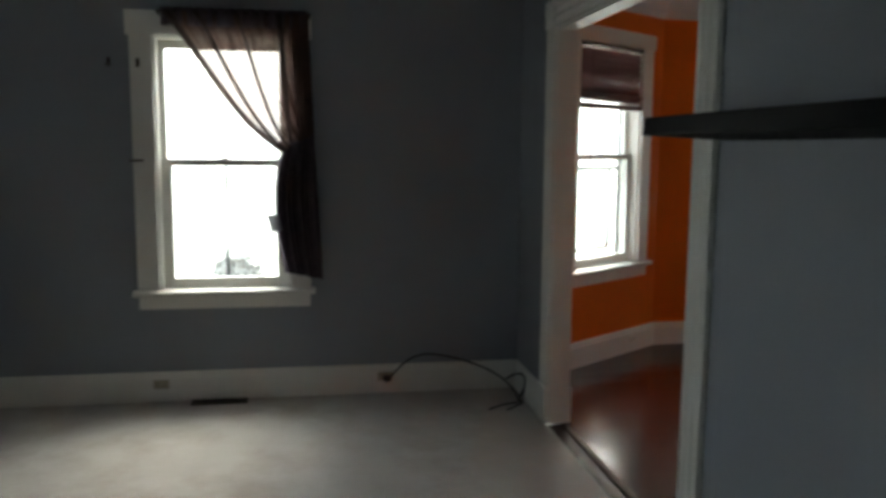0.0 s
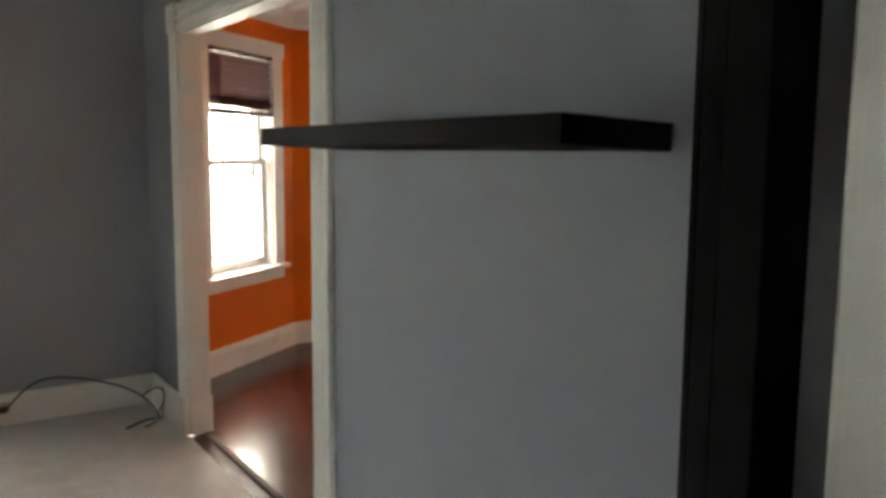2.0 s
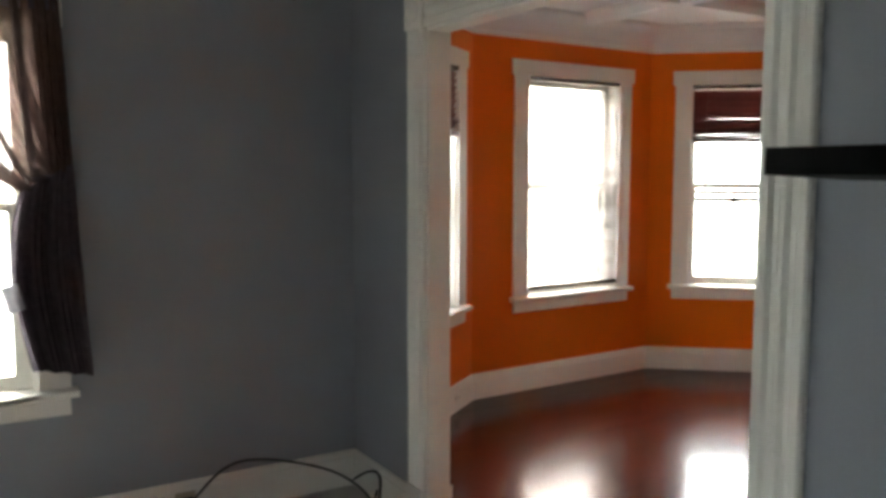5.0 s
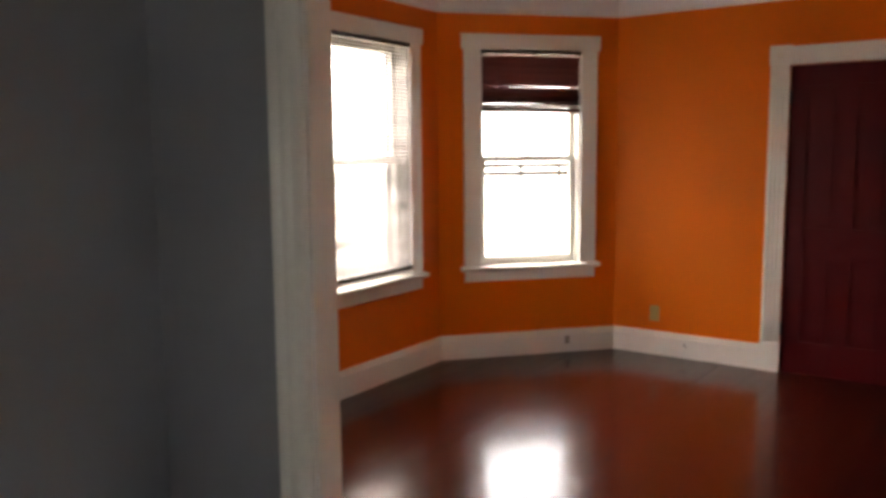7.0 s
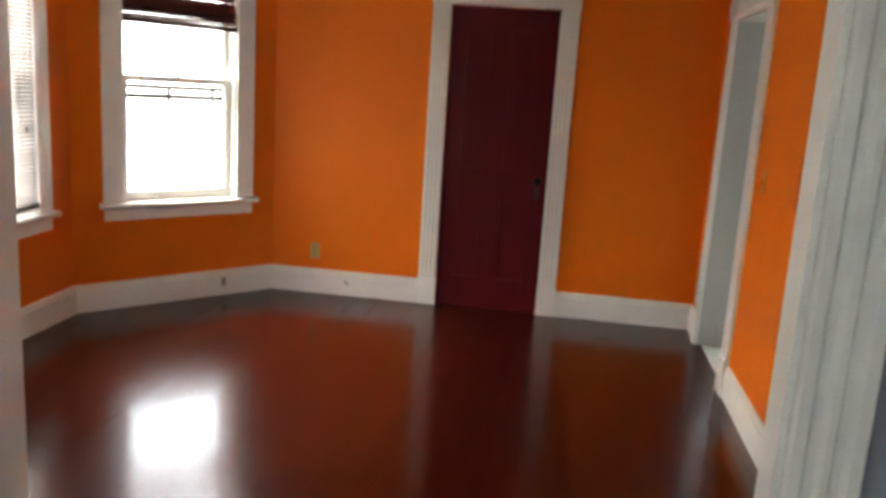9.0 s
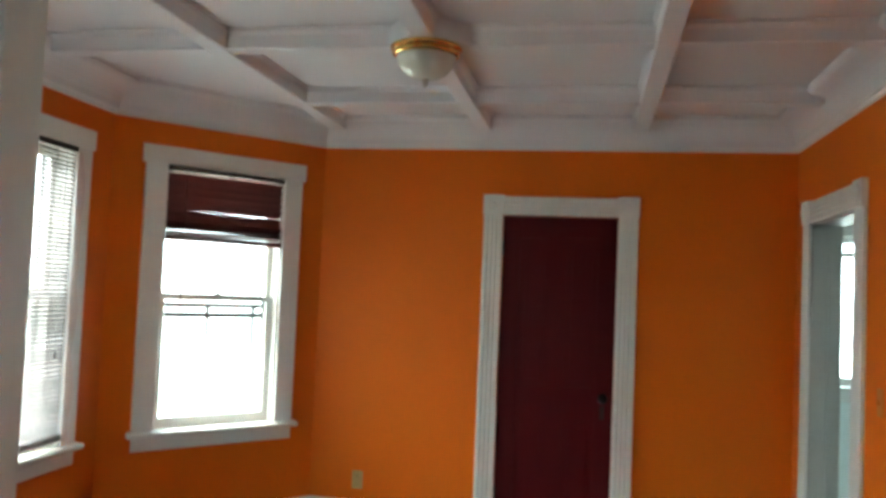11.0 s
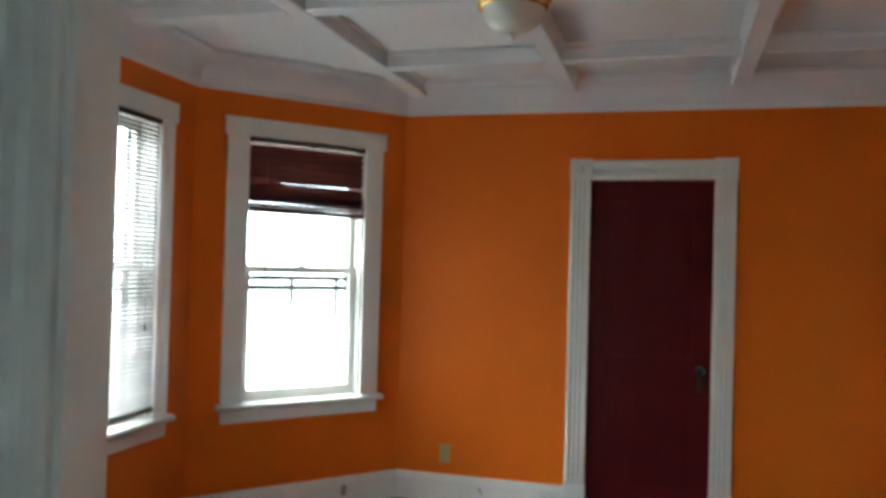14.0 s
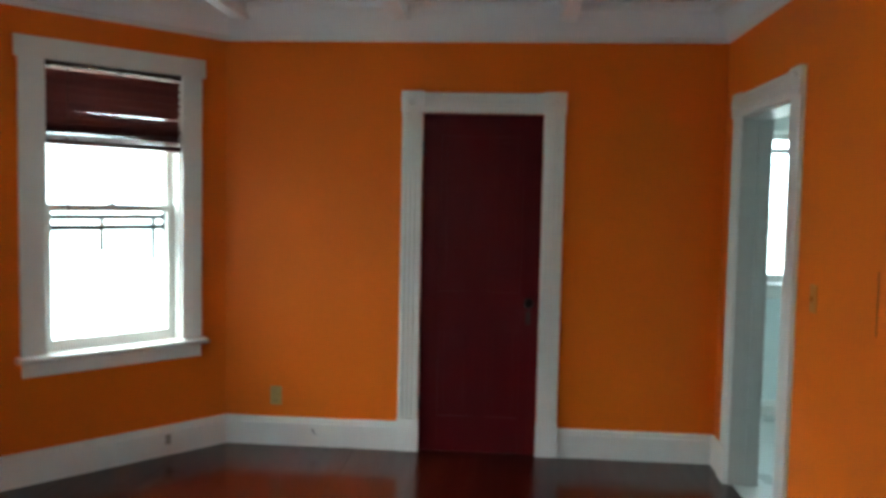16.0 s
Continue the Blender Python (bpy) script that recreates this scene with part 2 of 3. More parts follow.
# plan of the orange room's bay
CRX, CRY = 4.03, 0.118
BCX, BCY = 2.999, 1.003
ABX, ABY = 1.32, 0.950
ANG_C = math.degrees(math.atan2(CRY - BCY, CRX - BCX))
ANG_B = math.degrees(math.atan2(BCY - ABY, BCX - ABX))
ANG_A = 35.0
LEN_C = math.hypot(CRX - BCX, CRY - BCY)
LEN_B = math.hypot(BCX - ABX, BCY - ABY)
LEN_A = (ABX - T) / math.cos(radians(ANG_A))
AX, AY = T, ABY - (ABX - T) * math.tan(radians(ANG_A))
YS = -2.831
YG = -4.66
TS = 0.15
OPF, OPN, OPH = -0.715, -2.32, 2.12        # cased opening: far side, near side, head

# ---- the large structure ----
# windows as openings in their walls: (from, to, sill, head) in the wall's own measure
WZ0, WZ1 = 0.672, 2.205
HOLE_C = (LEN_C - 1.05, LEN_C - 0.295, WZ0, WZ1)
HOLE_B = (LEN_B - 1.21, LEN_B - 0.35, WZ0, WZ1)
HOLE_A = (LEN_A - 1.03, LEN_A - 0.275, WZ0, WZ1)
wall("wall_red_door", CRX, CRY, -90, CRY - YS, H, 0.12, [(1.195, 1.908, 0, 2.035)], M_ORANGE, "bright orange painted plaster wall around the maroon door", 0.08, 0.1)
wall("wall_bay_east", BCX, BCY, ANG_C, LEN_C, H, 0.14, [HOLE_C], M_ORANGE, "bright orange painted angled bay wall", 0.05, 0.05)
wall("wall_bay_north", ABX, ABY, ANG_B, LEN_B, H, 0.14, [HOLE_B], M_ORANGE, "bright orange painted bay wall", 0.05, 0.05)
wall("wall_bay_west", AX, AY, ANG_A, LEN_A, H, 0.14, [HOLE_A], M_ORANGE, "bright orange painted angled bay wall", 0.0, 0.05)
wall("wall_orange_west", T, YS, 90, AY - YS, H, T / 2, [(OPN - YS, OPF - YS, 0, OPH)], M_ORANGE, "orange painted wall beside the cased opening", 0.1, 0.0)
wall("wall_orange_south", CRX, YS, 180, CRX - T, H, TS, [(CRX - 3.685, CRX - 2.885, 0, 2.0)], M_ORANGE, "orange painted wall with a doorway to a pale room", 0.05, 0.0)
wall("wall_grey_east", 0, 0, -90, -YG, H, T / 2, [(-OPF, -OPN, 0, OPH)], M_GREY, "blue-grey painted wall with a wide cased opening", 0.0, 0.1)
wall("wall_grey_north", -3.25, 0, 0, 3.25, H, 0.14, [(3.25 - 2.137, 3.25 - 1.40, 0.66, 2.11)], M_GREY, "blue-grey painted wall around a curtained window", 0.1, T)
wall("wall_grey_west", -3.25, YG, 90, -YG, H, 0.14, [(1.35, 1.85, 0.80, 1.90)], M_GREY, "blue-grey painted wall", 0.1, 0.0)
wall("wall_grey_south", 0.0, YG, 180, 3.25, H, 0.05, [(0.64, 1.60, 0, 2.05)], M_GREY, "blue-grey painted wall with a doorway", 0.0, 0.1)
wall("wall_rear_north", -3.25, YG - 0.10, 0, 3.25, H, 0.05, [(1.65, 2.61, 0, 2.05)], M_PALE, "pale painted wall of the rear room", 0.1, 0.0)
wall("wall_rear_south", 0.0, -7.2, 180, 3.25, H, 0.14, [], M_PALE, "plain pale painted wall of the rear room", 0.1, 0.1)
wall("wall_rear_east", 0.0, YG - 0.10, -90, 7.2 + YG - 0.1, H, 0.1, [], M_PALE, "plain pale painted wall of the rear room", 0.05, 0.1)
wall("wall_rear_west", -3.25, -7.2, 90, 7.2 + YG - 0.1, H, 0.1, [], M_PALE, "plain pale painted wall of the rear room", 0.1, 0.05)

tagged(mesh_ob("ceiling", boxes((T / 2, 4.2, YS - 0.05, 1.2, H - 0.02, H + 0.1)), M_CEIL), "white painted coffered ceiling", "ceiling", kind="structure")
tagged(mesh_ob("ceiling_grey_room", boxes((-3.35, T / 2, -7.3, 0.1, H - 0.01, H + 0.1)), M_CEIL), "plain white painted ceiling", "ceiling", kind="structure")

# carpet in the grey room
bm = boxes((-3.30, -0.012, -7.25, 0.05, -0.08, 0.0), (-0.012, 0.05, -7.25, YG, -0.08, 0.0))
tagged(mesh_ob("floor", bm, M_CARPET), "worn beige-grey wall-to-wall carpet with faint stains", "floor", kind="structure")
tagged(mesh_ob("trim", boxes((-0.012, 0.066, OPN, OPF, -0.08, -0.006)), M_SILL), "dark stained wooden threshold board in the opening", "threshold", kind="structure")
tagged(mesh_ob("trim", boxes((0.066, 0.10, OPN, OPF, -0.08, 0.006), bevel=0.004), M_STRIP), "worn pale wooden threshold strip", "threshold", kind="structure")


# ---- crown moulding and ceiling beams ----
def crown(x, y, rz, x0, x1):
    prof = [(2.448, 0), (2.448, -0.012), (2.468, -0.018), (2.474, -0.03)]
    for i in range(7):
        a = radians(15 * i)
        prof.append((2.48 + 0.115 * math.sin(a), -0.03 - 0.105 * (1 - math.cos(a))))
    prof += [(2.60, -0.15), (2.615, -0.165), (2.645, -0.165), (2.645, 0)]
    ob = mesh_ob("trim", extrude(prof, x1 - x0, LIE(x0, 0)), M_CEIL)
    ob.matrix_basis = pose(x, y, 0, 0, 0, rz)
    return tagged(ob, "white painted coved crown moulding", "moulding", kind="structure")


crown(CRX, CRY, -90, -0.04, CRY - YS)
crown(BCX, BCY, ANG_C, -0.04, LEN_C + 0.03)
crown(ABX, ABY, ANG_B, 0, LEN_B)
crown(AX, AY, ANG_A, 0, LEN_A + 0.03)
crown(T, YS, 90, 0, AY - YS)
crown(CRX, YS, 180, 0, CRX - T)


def beam(m, length, w=0.09):
    """A boxed ceiling beam with small steps at its sides."""
    z = H - 0.02
    h = w / 2
    prof = [(-h - 0.018, z), (-h - 0.018, z - 0.014), (-h - 0.006, z - 0.020), (-h, z - 0.03), (-h, z - 0.082), (-h + 0.005, z - 0.087),
            (h - 0.005, z - 0.087), (h, z - 0.082), (h, z - 0.03), (h + 0.006, z - 0.020), (h + 0.018, z - 0.014), (h + 0.018, z)]
    ob = mesh_ob("trim", extrude([(a, b) for a, b in prof], length, m), M_CEIL)
    return tagged(ob, "white painted boxed ceiling beam", "ceiling beam", kind="structure")


ALONG_X = lambda x, y: Matrix(((0, 0, 1, x), (1, 0, 0, y), (0, 1, 0, 0), (0, 0, 0, 1)))
ALONG_Y = lambda x, y: Matrix(((1, 0, 0, x), (0, 0, 1, y), (0, 1, 0, 0), (0, 0, 0, 1)))
BEAM_Y = (0.005, -0.945, -1.905)
BEAM_X = (0.30, 1.25, 2.20, 3.22)
for y in BEAM_Y:
    beam(ALONG_X(T + 0.05, y), CRX - T - 0.13)
ys = (YS + 0.08,) + BEAM_Y[::-1] + (0.80,)
for x in BEAM_X:
    for y0, y1 in zip(ys, ys[1:]):
        if y1 == 0.80 and not 1.2 < x < 3.0:
            continue
        a = y0 + (0.05 if y0 in BEAM_Y else 0)
        b = y1 - (0.05 if y1 in BEAM_Y else 0)
        beam(ALONG_Y(x, a), b - a)


# ---- windows ----
LINER = 0.011


def window(name, m, w, z0, z1, meet, depth, label, cas=0.125, head=0.105, stiles=(0.040, 0.036), storm="stubs"):
    """Double-hung sash window. Local x across with 0 at the middle, y outward, z up from the floor; w, z0, z1 the opening."""
    ob = base(name, m, label, "window", kind="structure")
    h = w / 2
    zs = z0 + 0.005
    part("window_casing", extrude(flat(cas, 0.022), z1 - zs, SIDE(-h - cas, zs)), M_TRIM, ob)
    part("window_casing", extrude(flat(cas, 0.022), z1 - zs, SIDE(h, zs)), M_TRIM, ob)
    part("window_head", extrude([(0, 0), (0, -0.026), (head - 0.004, -0.026), (head, -0.022), (head, 0)], w + 2 * cas + 0.036, LIE(-h - cas - 0.018, z1)), M_TRIM, ob)
    part("window_sill", extrude([(0, depth * 0.55), (0, -0.052), (0.008, -0.058), (0.022, -0.058), (0.028, -0.052), (0.034, depth * 0.55)], w, LIE(-h, z0 - 0.03)), M_TRIM, ob)
    part("sill_nosing", extrude([(0, -0.001), (0, -0.052), (0.008, -0.058), (0.022, -0.058), (0.028, -0.052), (0.034, -0.001)], w + 2 * cas + 0.05, LIE(-h - cas - 0.025, z0 - 0.0305)), M_TRIM, ob)
    part("apron", extrude(flat(0.078, 0.018), w + 2 * cas - 0.01, LIE(-h - cas + 0.005, z0 - 0.109)), M_TRIM, ob)
    part("window_frame", boxes((-h, -h + LINER, 0.001, depth, z0, z1), (h - LINER, h, 0.001, depth, z0, z1), (-h + LINER, h - LINER, 0.001, depth, z1 - LINER, z1), (-h, h, depth * 0.56, depth + 0.04, z0 - 0.04, z0)), M_TRIM, ob)
    i = h - LINER
    # lower sash inside, upper sash outside
    for nm, a, b, y0 in (("lower_sash", z0 + 0.002, meet + 0.02, depth * 0.42), ("upper_sash", meet - 0.02, z1 - LINER, depth * 0.42 + 0.036)):
        y1 = y0 + 0.034
        lo, hi = (0.06, 0.038) if nm == "lower_sash" else (0.038, 0.05)
        st = stiles[0] if nm == "lower_sash" else stiles[1]
        s = part(nm, boxes((-i, -i + st, y0, y1, a, b), (i - st, i, y0, y1, a, b), (-i + st, i - st, y0 + 0.001, y1 - 0.001, a, a + lo), (-i + st, i - st, y0 + 0.001, y1 - 0.001, b - hi, b)), M_TRIM, ob)
        p = part("pane", boxes((-i + st - 0.005, i - st + 0.005, y0 + 0.015, y0 + 0.018, a + lo - 0.004, b - hi + 0.004)), M_GLASS, s)
        p.visible_shadow = False
    yl = depth * 0.42
    part("sash_lock", boxes((-0.022, 0.022, yl + 0.004, yl + 0.028, meet + 0.02, meet + 0.026), (-0.008, 0.018, yl + 0.008, yl + 0.02, meet + 0.026, meet + 0.034), bevel=0.002), M_NICKEL, ob)
    y0 = yl + 0.085
    rows = [(-i, -i + 0.026, y0, y0 + 0.02, z0, z1), (i - 0.026, i, y0, y0 + 0.02, z0, z1)]
    if storm == "stubs":
        # two storm rails and short uprights just below the meeting rail
        rows += [(-i + 0.026, i - 0.026, y0 + 0.001, y0 + 0.019, meet - 0.066, meet - 0.036), (-i + 0.026, i - 0.026, y0 + 0.001, y0 + 0.019, meet - 0.126, meet - 0.094)]
        for x, z in ((-0.03 * w, meet - 0.24), (0.37 * w, meet - 0.30)):
            rows.append((x - 0.010, x + 0.010, y0 + 0.002, y0 + 0.018, z, meet - 0.126))
            rows.append((x - 0.010, x + 0.010, y0 + 0.002, y0 + 0.018, meet - 0.094, meet - 0.066))
    elif storm == "frame":
        # an inner insect-screen frame over the lower half
        rows += [(-i + 0.026, i - 0.026, y0 + 0.001, y0 + 0.019, meet - 0.095, meet - 0.070), (i - 0.15, i - 0.128, y0 + 0.002, y0 + 0.018, z0 + 0.10, meet - 0.095), (-i + 0.026, i - 0.15, y0 + 0.002, y0 + 0.018, z0 + 0.10, z0 + 0.118)]
    elif storm == "upright":
        rows.append((-0.008, 0.008, y0 + 0.002, y0 + 0.018, z0, meet - 0.02))
    part("storm_sash", boxes(*rows), M_STORM, ob)
    return ob


def on_wall(x, y, rz, s):
    return pose(x, y, 0, 0, 0, rz) @ Matrix.Translation((s, 0, 0))


MC, MB, MA = [on_wall(x, y, a, (h[0] + h[1]) / 2) for x, y, a, h in ((BCX, BCY, ANG_C, HOLE_C), (ABX, ABY, ANG_B, HOLE_B), (AX, AY, ANG_A, HOLE_A))]
MG = pose((-2.137 - 1.40) / 2, 0, 0)
window("window_1", MC, 0.755, WZ0, WZ1, 1.44, 0.14, "white painted double-hung sash window, unseen, added for daylight in the bay")
window("window_2", MB, 0.86, WZ0, WZ1, 1.44, 0.14, "white painted double-hung sash window, unseen, added for daylight in the bay", storm="")
window("window_3", MA, 0.755, WZ0, WZ1, 1.44, 0.14, "white painted double-hung sash window, unseen, added for daylight in the bay", storm="frame")
window("window_4", MG, 0.737, 0.66, 2.11, 1.40, 0.14, "white painted double-hung sash window, unseen, added for daylight with a tied-back curtain", head=0.135, stiles=(0.062, 0.034), storm="upright")
# window_5 is never in view; added to let daylight into the grey room
window("window_5", pose(-3.25, YG + 1.60, 0, 0, 0, 90), 0.50, 0.80, 1.90, 1.35, 0.14, "white painted double-hung sash window, unseen, added for daylight", storm="")


# ---- blinds ----
def slat_mesh(w, d, t, mat):
    bm = bmesh.new()
    prof = [(-d / 2, 0), (0, t), (d / 2, 0), (d / 2, t * 0.8), (0, t * 1.9), (-d / 2, t * 0.8)]
    ends = []
    for x in (-w / 2, w / 2):
        ends.append([bm.verts.new((x, a, b)) for a, b in prof])
    for i in range(6):
        bm.faces.new((ends[0][i], ends[0][(i + 1) % 6], ends[1][(i + 1) % 6], ends[1][i]))
    bm.faces.new(ends[0][::-1])
    bm.faces.new(ends[1])
    bmesh.ops.recalc_face_normals(bm, faces=bm.faces)
    me = bpy.data.meshes.new("slat")
    bm.to_mesh(me)
    bm.free()
    me.materials.append(mat)
    return me


def wide_blind(m, w, top, label, seed):
    """A wide-slat wooden blind, drawn up: some slats hang closed, the rest lie in a stack."""
    rnd = random.Random(seed)
    ob = base("window_blind", m, label, "blind", group="raised wooden blinds")
    y = 0.004
    part("headrail", boxes((-w / 2, w / 2, y - 0.016, y + 0.020, top - 0.024, top), bevel=0.004), M_IRON, ob, "thin dark headrail")
    for x in (-w * 0.48, w * 0.04, w * 0.48):
        part("bracket", boxes((x - 0.013, x + 0.013, y - 0.022, y + 0.022, top - 0.030, top + 0.001), bevel=0.002), M_IRON, ob)
    me = slat_mesh(w - 0.008, 0.05, 0.0022, M_BLIND)

    def slat(z, tilt, dx=0.0, roll=0.0, dy=0.0):
        s = new("slat", me)
        s.parent = ob
        s.matrix_basis = Matrix.Translation((dx, y + dy, z)) @ Euler((radians(tilt), radians(roll), 0)).to_matrix().to_4x4()
    z = top - 0.064
    for k in range(5):
        slat(z, -64 + rnd.uniform(-3, 3), rnd.uniform(-0.002, 0.002), rnd.uniform(-0.12, 0.12) + 0.05 * k)
        z -= 0.0415
    z = top - 0.279
    for k in range(3):
        slat(z, -66 + rnd.uniform(-6, 6), rnd.uniform(-0.004, 0.004), rnd.uniform(0.15, 0.6), 0.003)
        z -= 0.034
    z = top - 0.326
    for k in range(8):
        z -= 0.0125 + rnd.uniform(-0.003, 0.004)
        slat(z, rnd.uniform(-38, 8), rnd.uniform(-0.006, 0.006), rnd.uniform(-0.9, 0.7), -0.005 + rnd.uniform(-0.004, 0.004))
    z = top - 0.397
    part("bottom_rail", boxes((-w / 2 + 0.004, w / 2 - 0.004, y - 0.025, y + 0.025, z - 0.034, z - 0.014), bevel=0.004), M_BLIND, ob)
    for x in (-w * 0.3, w * 0.3):
        part("ladder_tape", boxes((x - 0.002, x + 0.002, y - 0.028, y - 0.0265, z - 0.02, top - 0.03), (x - 0.002, x + 0.002, y + 0.0265, y + 0.028, z - 0.02, top - 0.03)), M_BLIND, ob)
    part("wand", lathe([(0.0035, 0), (0.0045, 0.02), (0.0035, 0.04), (0.0035, top - 1.40)], 10, Matrix.Translation((-w * 0.36, y - 0.036, 1.37))), M_BLIND, ob, "thin dark tilt wand")
    return ob


wide_blind(MC, 0.748, WZ1 - 0.003, "mahogany wooden slat blind drawn up in the window", 3)
wide_blind(MA, 0.748, WZ1 - 0.003, "mahogany wooden slat blind drawn up in the window", 8)


def mini_blind(m, w, top, bottom):
    ob = base("window_blind", m, "grey narrow-slat blind let down, dark rails, half-open slats", "blind")
    y = -0.010
    part("headrail", boxes((-w / 2, w / 2, y - 0.014, y + 0.014, top - 0.026, top), bevel=0.002), M_MINI, ob)
    me = slat_mesh(w - 0.006, 0.025, 0.0008, M_MINISLAT)
    n = int((top - 0.04 - bottom) / 0.0215)
    for k in range(n):
        s = new("slat", me)
        s.parent = ob
        s.matrix_basis = Matrix.Translation((0, y, top - 0.045 - 0.0215 * k)) @ Euler((radians(36 + 3 * math.sin(k * 0.7)), radians(0.3 * math.sin(k)), 0)).to_matrix().to_4x4()
    part("bottom_rail", boxes((-w / 2 + 0.003, w / 2 - 0.003, y - 0.014, y + 0.014, bottom - 0.018, bottom + 0.016), bevel=0.003), M_MINI, ob)
    for x in (-w * 0.34, w * 0.34):
        part("lift_cord", boxes((x - 0.001, x + 0.001, y - 0.0145, y - 0.0135, bottom, top - 0.02), (x - 0.001, x + 0.001, y + 0.0135, y + 0.0145, bottom, top - 0.02)), M_MINI, ob)
    part("cord_tassel", lathe([(0.003, 0), (0.007, 0.004), (0.006, 0.03), (0.002, 0.036)], 12, Matrix.Translation((w * 0.36, y - 0.03, 1.13))), M_MINI, ob)
    part("pull_cord", boxes((w * 0.36 - 0.001, w * 0.36 + 0.001, y - 0.031, y - 0.029, 1.16, top - 0.015)), M_MINI, ob)
    return ob


mini_blind(MB, 0.850, WZ1 - 0.003, 0.728)

# thin insulating film taped over the middle bay window, crumpled along its edges
bm = bmesh.new()
g = []
for i in range(50):
    z = 0.705 + 1.47 * i / 49
    row = []
    for j in range(25):
        u = j / 24
        rim = max(0.0, abs(2 * u - 1) - 0.86) / 0.14
        x = -0.465 + 0.93 * u + 0.009 * math.sin(z * 13 + 2) * rim
        row.append(bm.verts.new((x, -0.027 - 0.016 * rim * abs(math.sin(9 * z + 40 * u)) - 0.003 * (1 - rim) * (1 + math.sin(5 * z + 6 * u)), z)))
    g.append(row)
for a, b in zip(g, g[1:]):
    for j in range(24):
        bm.faces.new((a[j], a[j + 1], b[j + 1], b[j])).smooth = True
film = mesh_ob("plastic_film", bm, M_FILM)
film.matrix_basis = MB
tagged(film, "thin clear plastic film taped over the window, crumpled edges", "plastic film")


# ---- cased opening between the rooms ----
def door_casing(name, m, w, h, cas, label, plinth=0.20, d=0.024, flutes=3):
    """Fluted casing round an opening: plinth blocks, corner blocks with turned rosettes. Local x across, 0 at the middle."""
    ob = base(name, m, label, "door casing", kind="structure")
    a = w / 2
    for s in (-1, 1):
        x0 = -a - cas if s < 0 else a
        part("plinth_block", boxes((x0 - 0.004, x0 + cas + 0.004, -d - 0.008, 0, 0, plinth), bevel=0.003), M_TRIM, ob)
        part("casing_board", extrude(fluted(cas, d, flutes), h - plinth, SIDE(x0, plinth)), M_TRIM, ob)
        part("corner_block", boxes((x0 - 0.005, x0 + cas + 0.005, -d - 0.008, 0, h, h + cas + 0.004), bevel=0.003), M_TRIM, ob)
        ro = lathe([(0.044, 0), (0.044, 0.007), (0.036, 0.011), (0.031, 0.001), (0.020, 0.001), (0.016, 0.010), (0.004, 0.013)], 24, Matrix.Translation((x0 + cas / 2, -d - 0.008, h + cas / 2)) @ pose(0, 0, 0, 90, 0, 0))
        part("rosette", ro, M_TRIM, ob)
    part("head_casing", extrude(fluted(cas - 0.004, d, flutes), w - 0.012, LIE(-a + 0.006, h)), M_TRIM, ob)
    return ob


OPM = (OPF + OPN) / 2
OPW = OPF - OPN
door_casing("trim_opening_grey_side", pose(0, OPM, 0, 0, 0, -90), OPW, OPH, 0.135, "white painted fluted casing of the wide opening", flutes=2)
door_casing("trim_opening_orange_side", pose(T, OPM, 0, 0, 0, 90), OPW, OPH, 0.135, "white painted fluted casing of the wide opening", flutes=2)
jamb = base("trim_opening_jamb", pose(T / 2, OPM, 0, 0, 0, -90), "white painted jamb lining of the wide opening", "door jamb", kind="structure")
for s in (-1, 1):
    x = s * OPW / 2
    part("jamb", boxes((min(x, x - s * 0.016), max(x, x - s * 0.016), -T / 2 - 0.004, T / 2 + 0.004, 0, OPH - 0.016), bevel=0.002), M_TRIM, jamb)
part("head_jamb", boxes((-OPW / 2, OPW / 2, -T / 2 - 0.004, T / 2 + 0.004, OPH - 0.016, OPH), bevel=0.002), M_TRIM, jamb)

# ---- the maroon door ----
RDY = CRY - (1.195 + 1.908) / 2
door_casing("trim_red_door", pose(CRX, RDY, 0, 0, 0, -90), 0.713, 2.035, 0.122, "white painted fluted door casing with rosette corner blocks")
rd = base("door_1", pose(CRX + 0.012, RDY, 0, 0, 0, -90), "closed dark maroon painted four-panel wooden door", "door", kind="structure")


def panel_door(ob, w, h, mat, d=0.036, rails=((0.002, 0.22), (0.80, 0.98), (1.90, 2.03)), stile=0.11, mid=0.10, recess=0.014):
    a = w / 2
    for x0, x1 in ((-a, -a + stile), (a - stile, a)):
        part("stile", boxes((x0, x1, 0, d, 0.001, h), bevel=0.002), mat, ob)
    for z0, z1 in rails:
        part("rail", boxes((-a + stile, a - stile, 0.0005, d - 0.0005, z0, z1)), mat, ob)
    for (p, q), (r, s) in zip(rails, rails[1:]):
        part("mullion", boxes((-mid / 2, mid / 2, 0.001, d - 0.001, q, r)), mat, ob)
        for x0, x1 in ((-a + stile, -mid / 2), (mid / 2, a - stile)):
            bm = boxes((x0, x1, recess, d - recess, q, r))
            box(bm, x0 + 0.035, x1 - 0.035, recess * 0.43, recess + 0.001, q + 0.035, r - 0.035, recess * 0.3)
            part("panel", bm, mat, ob)


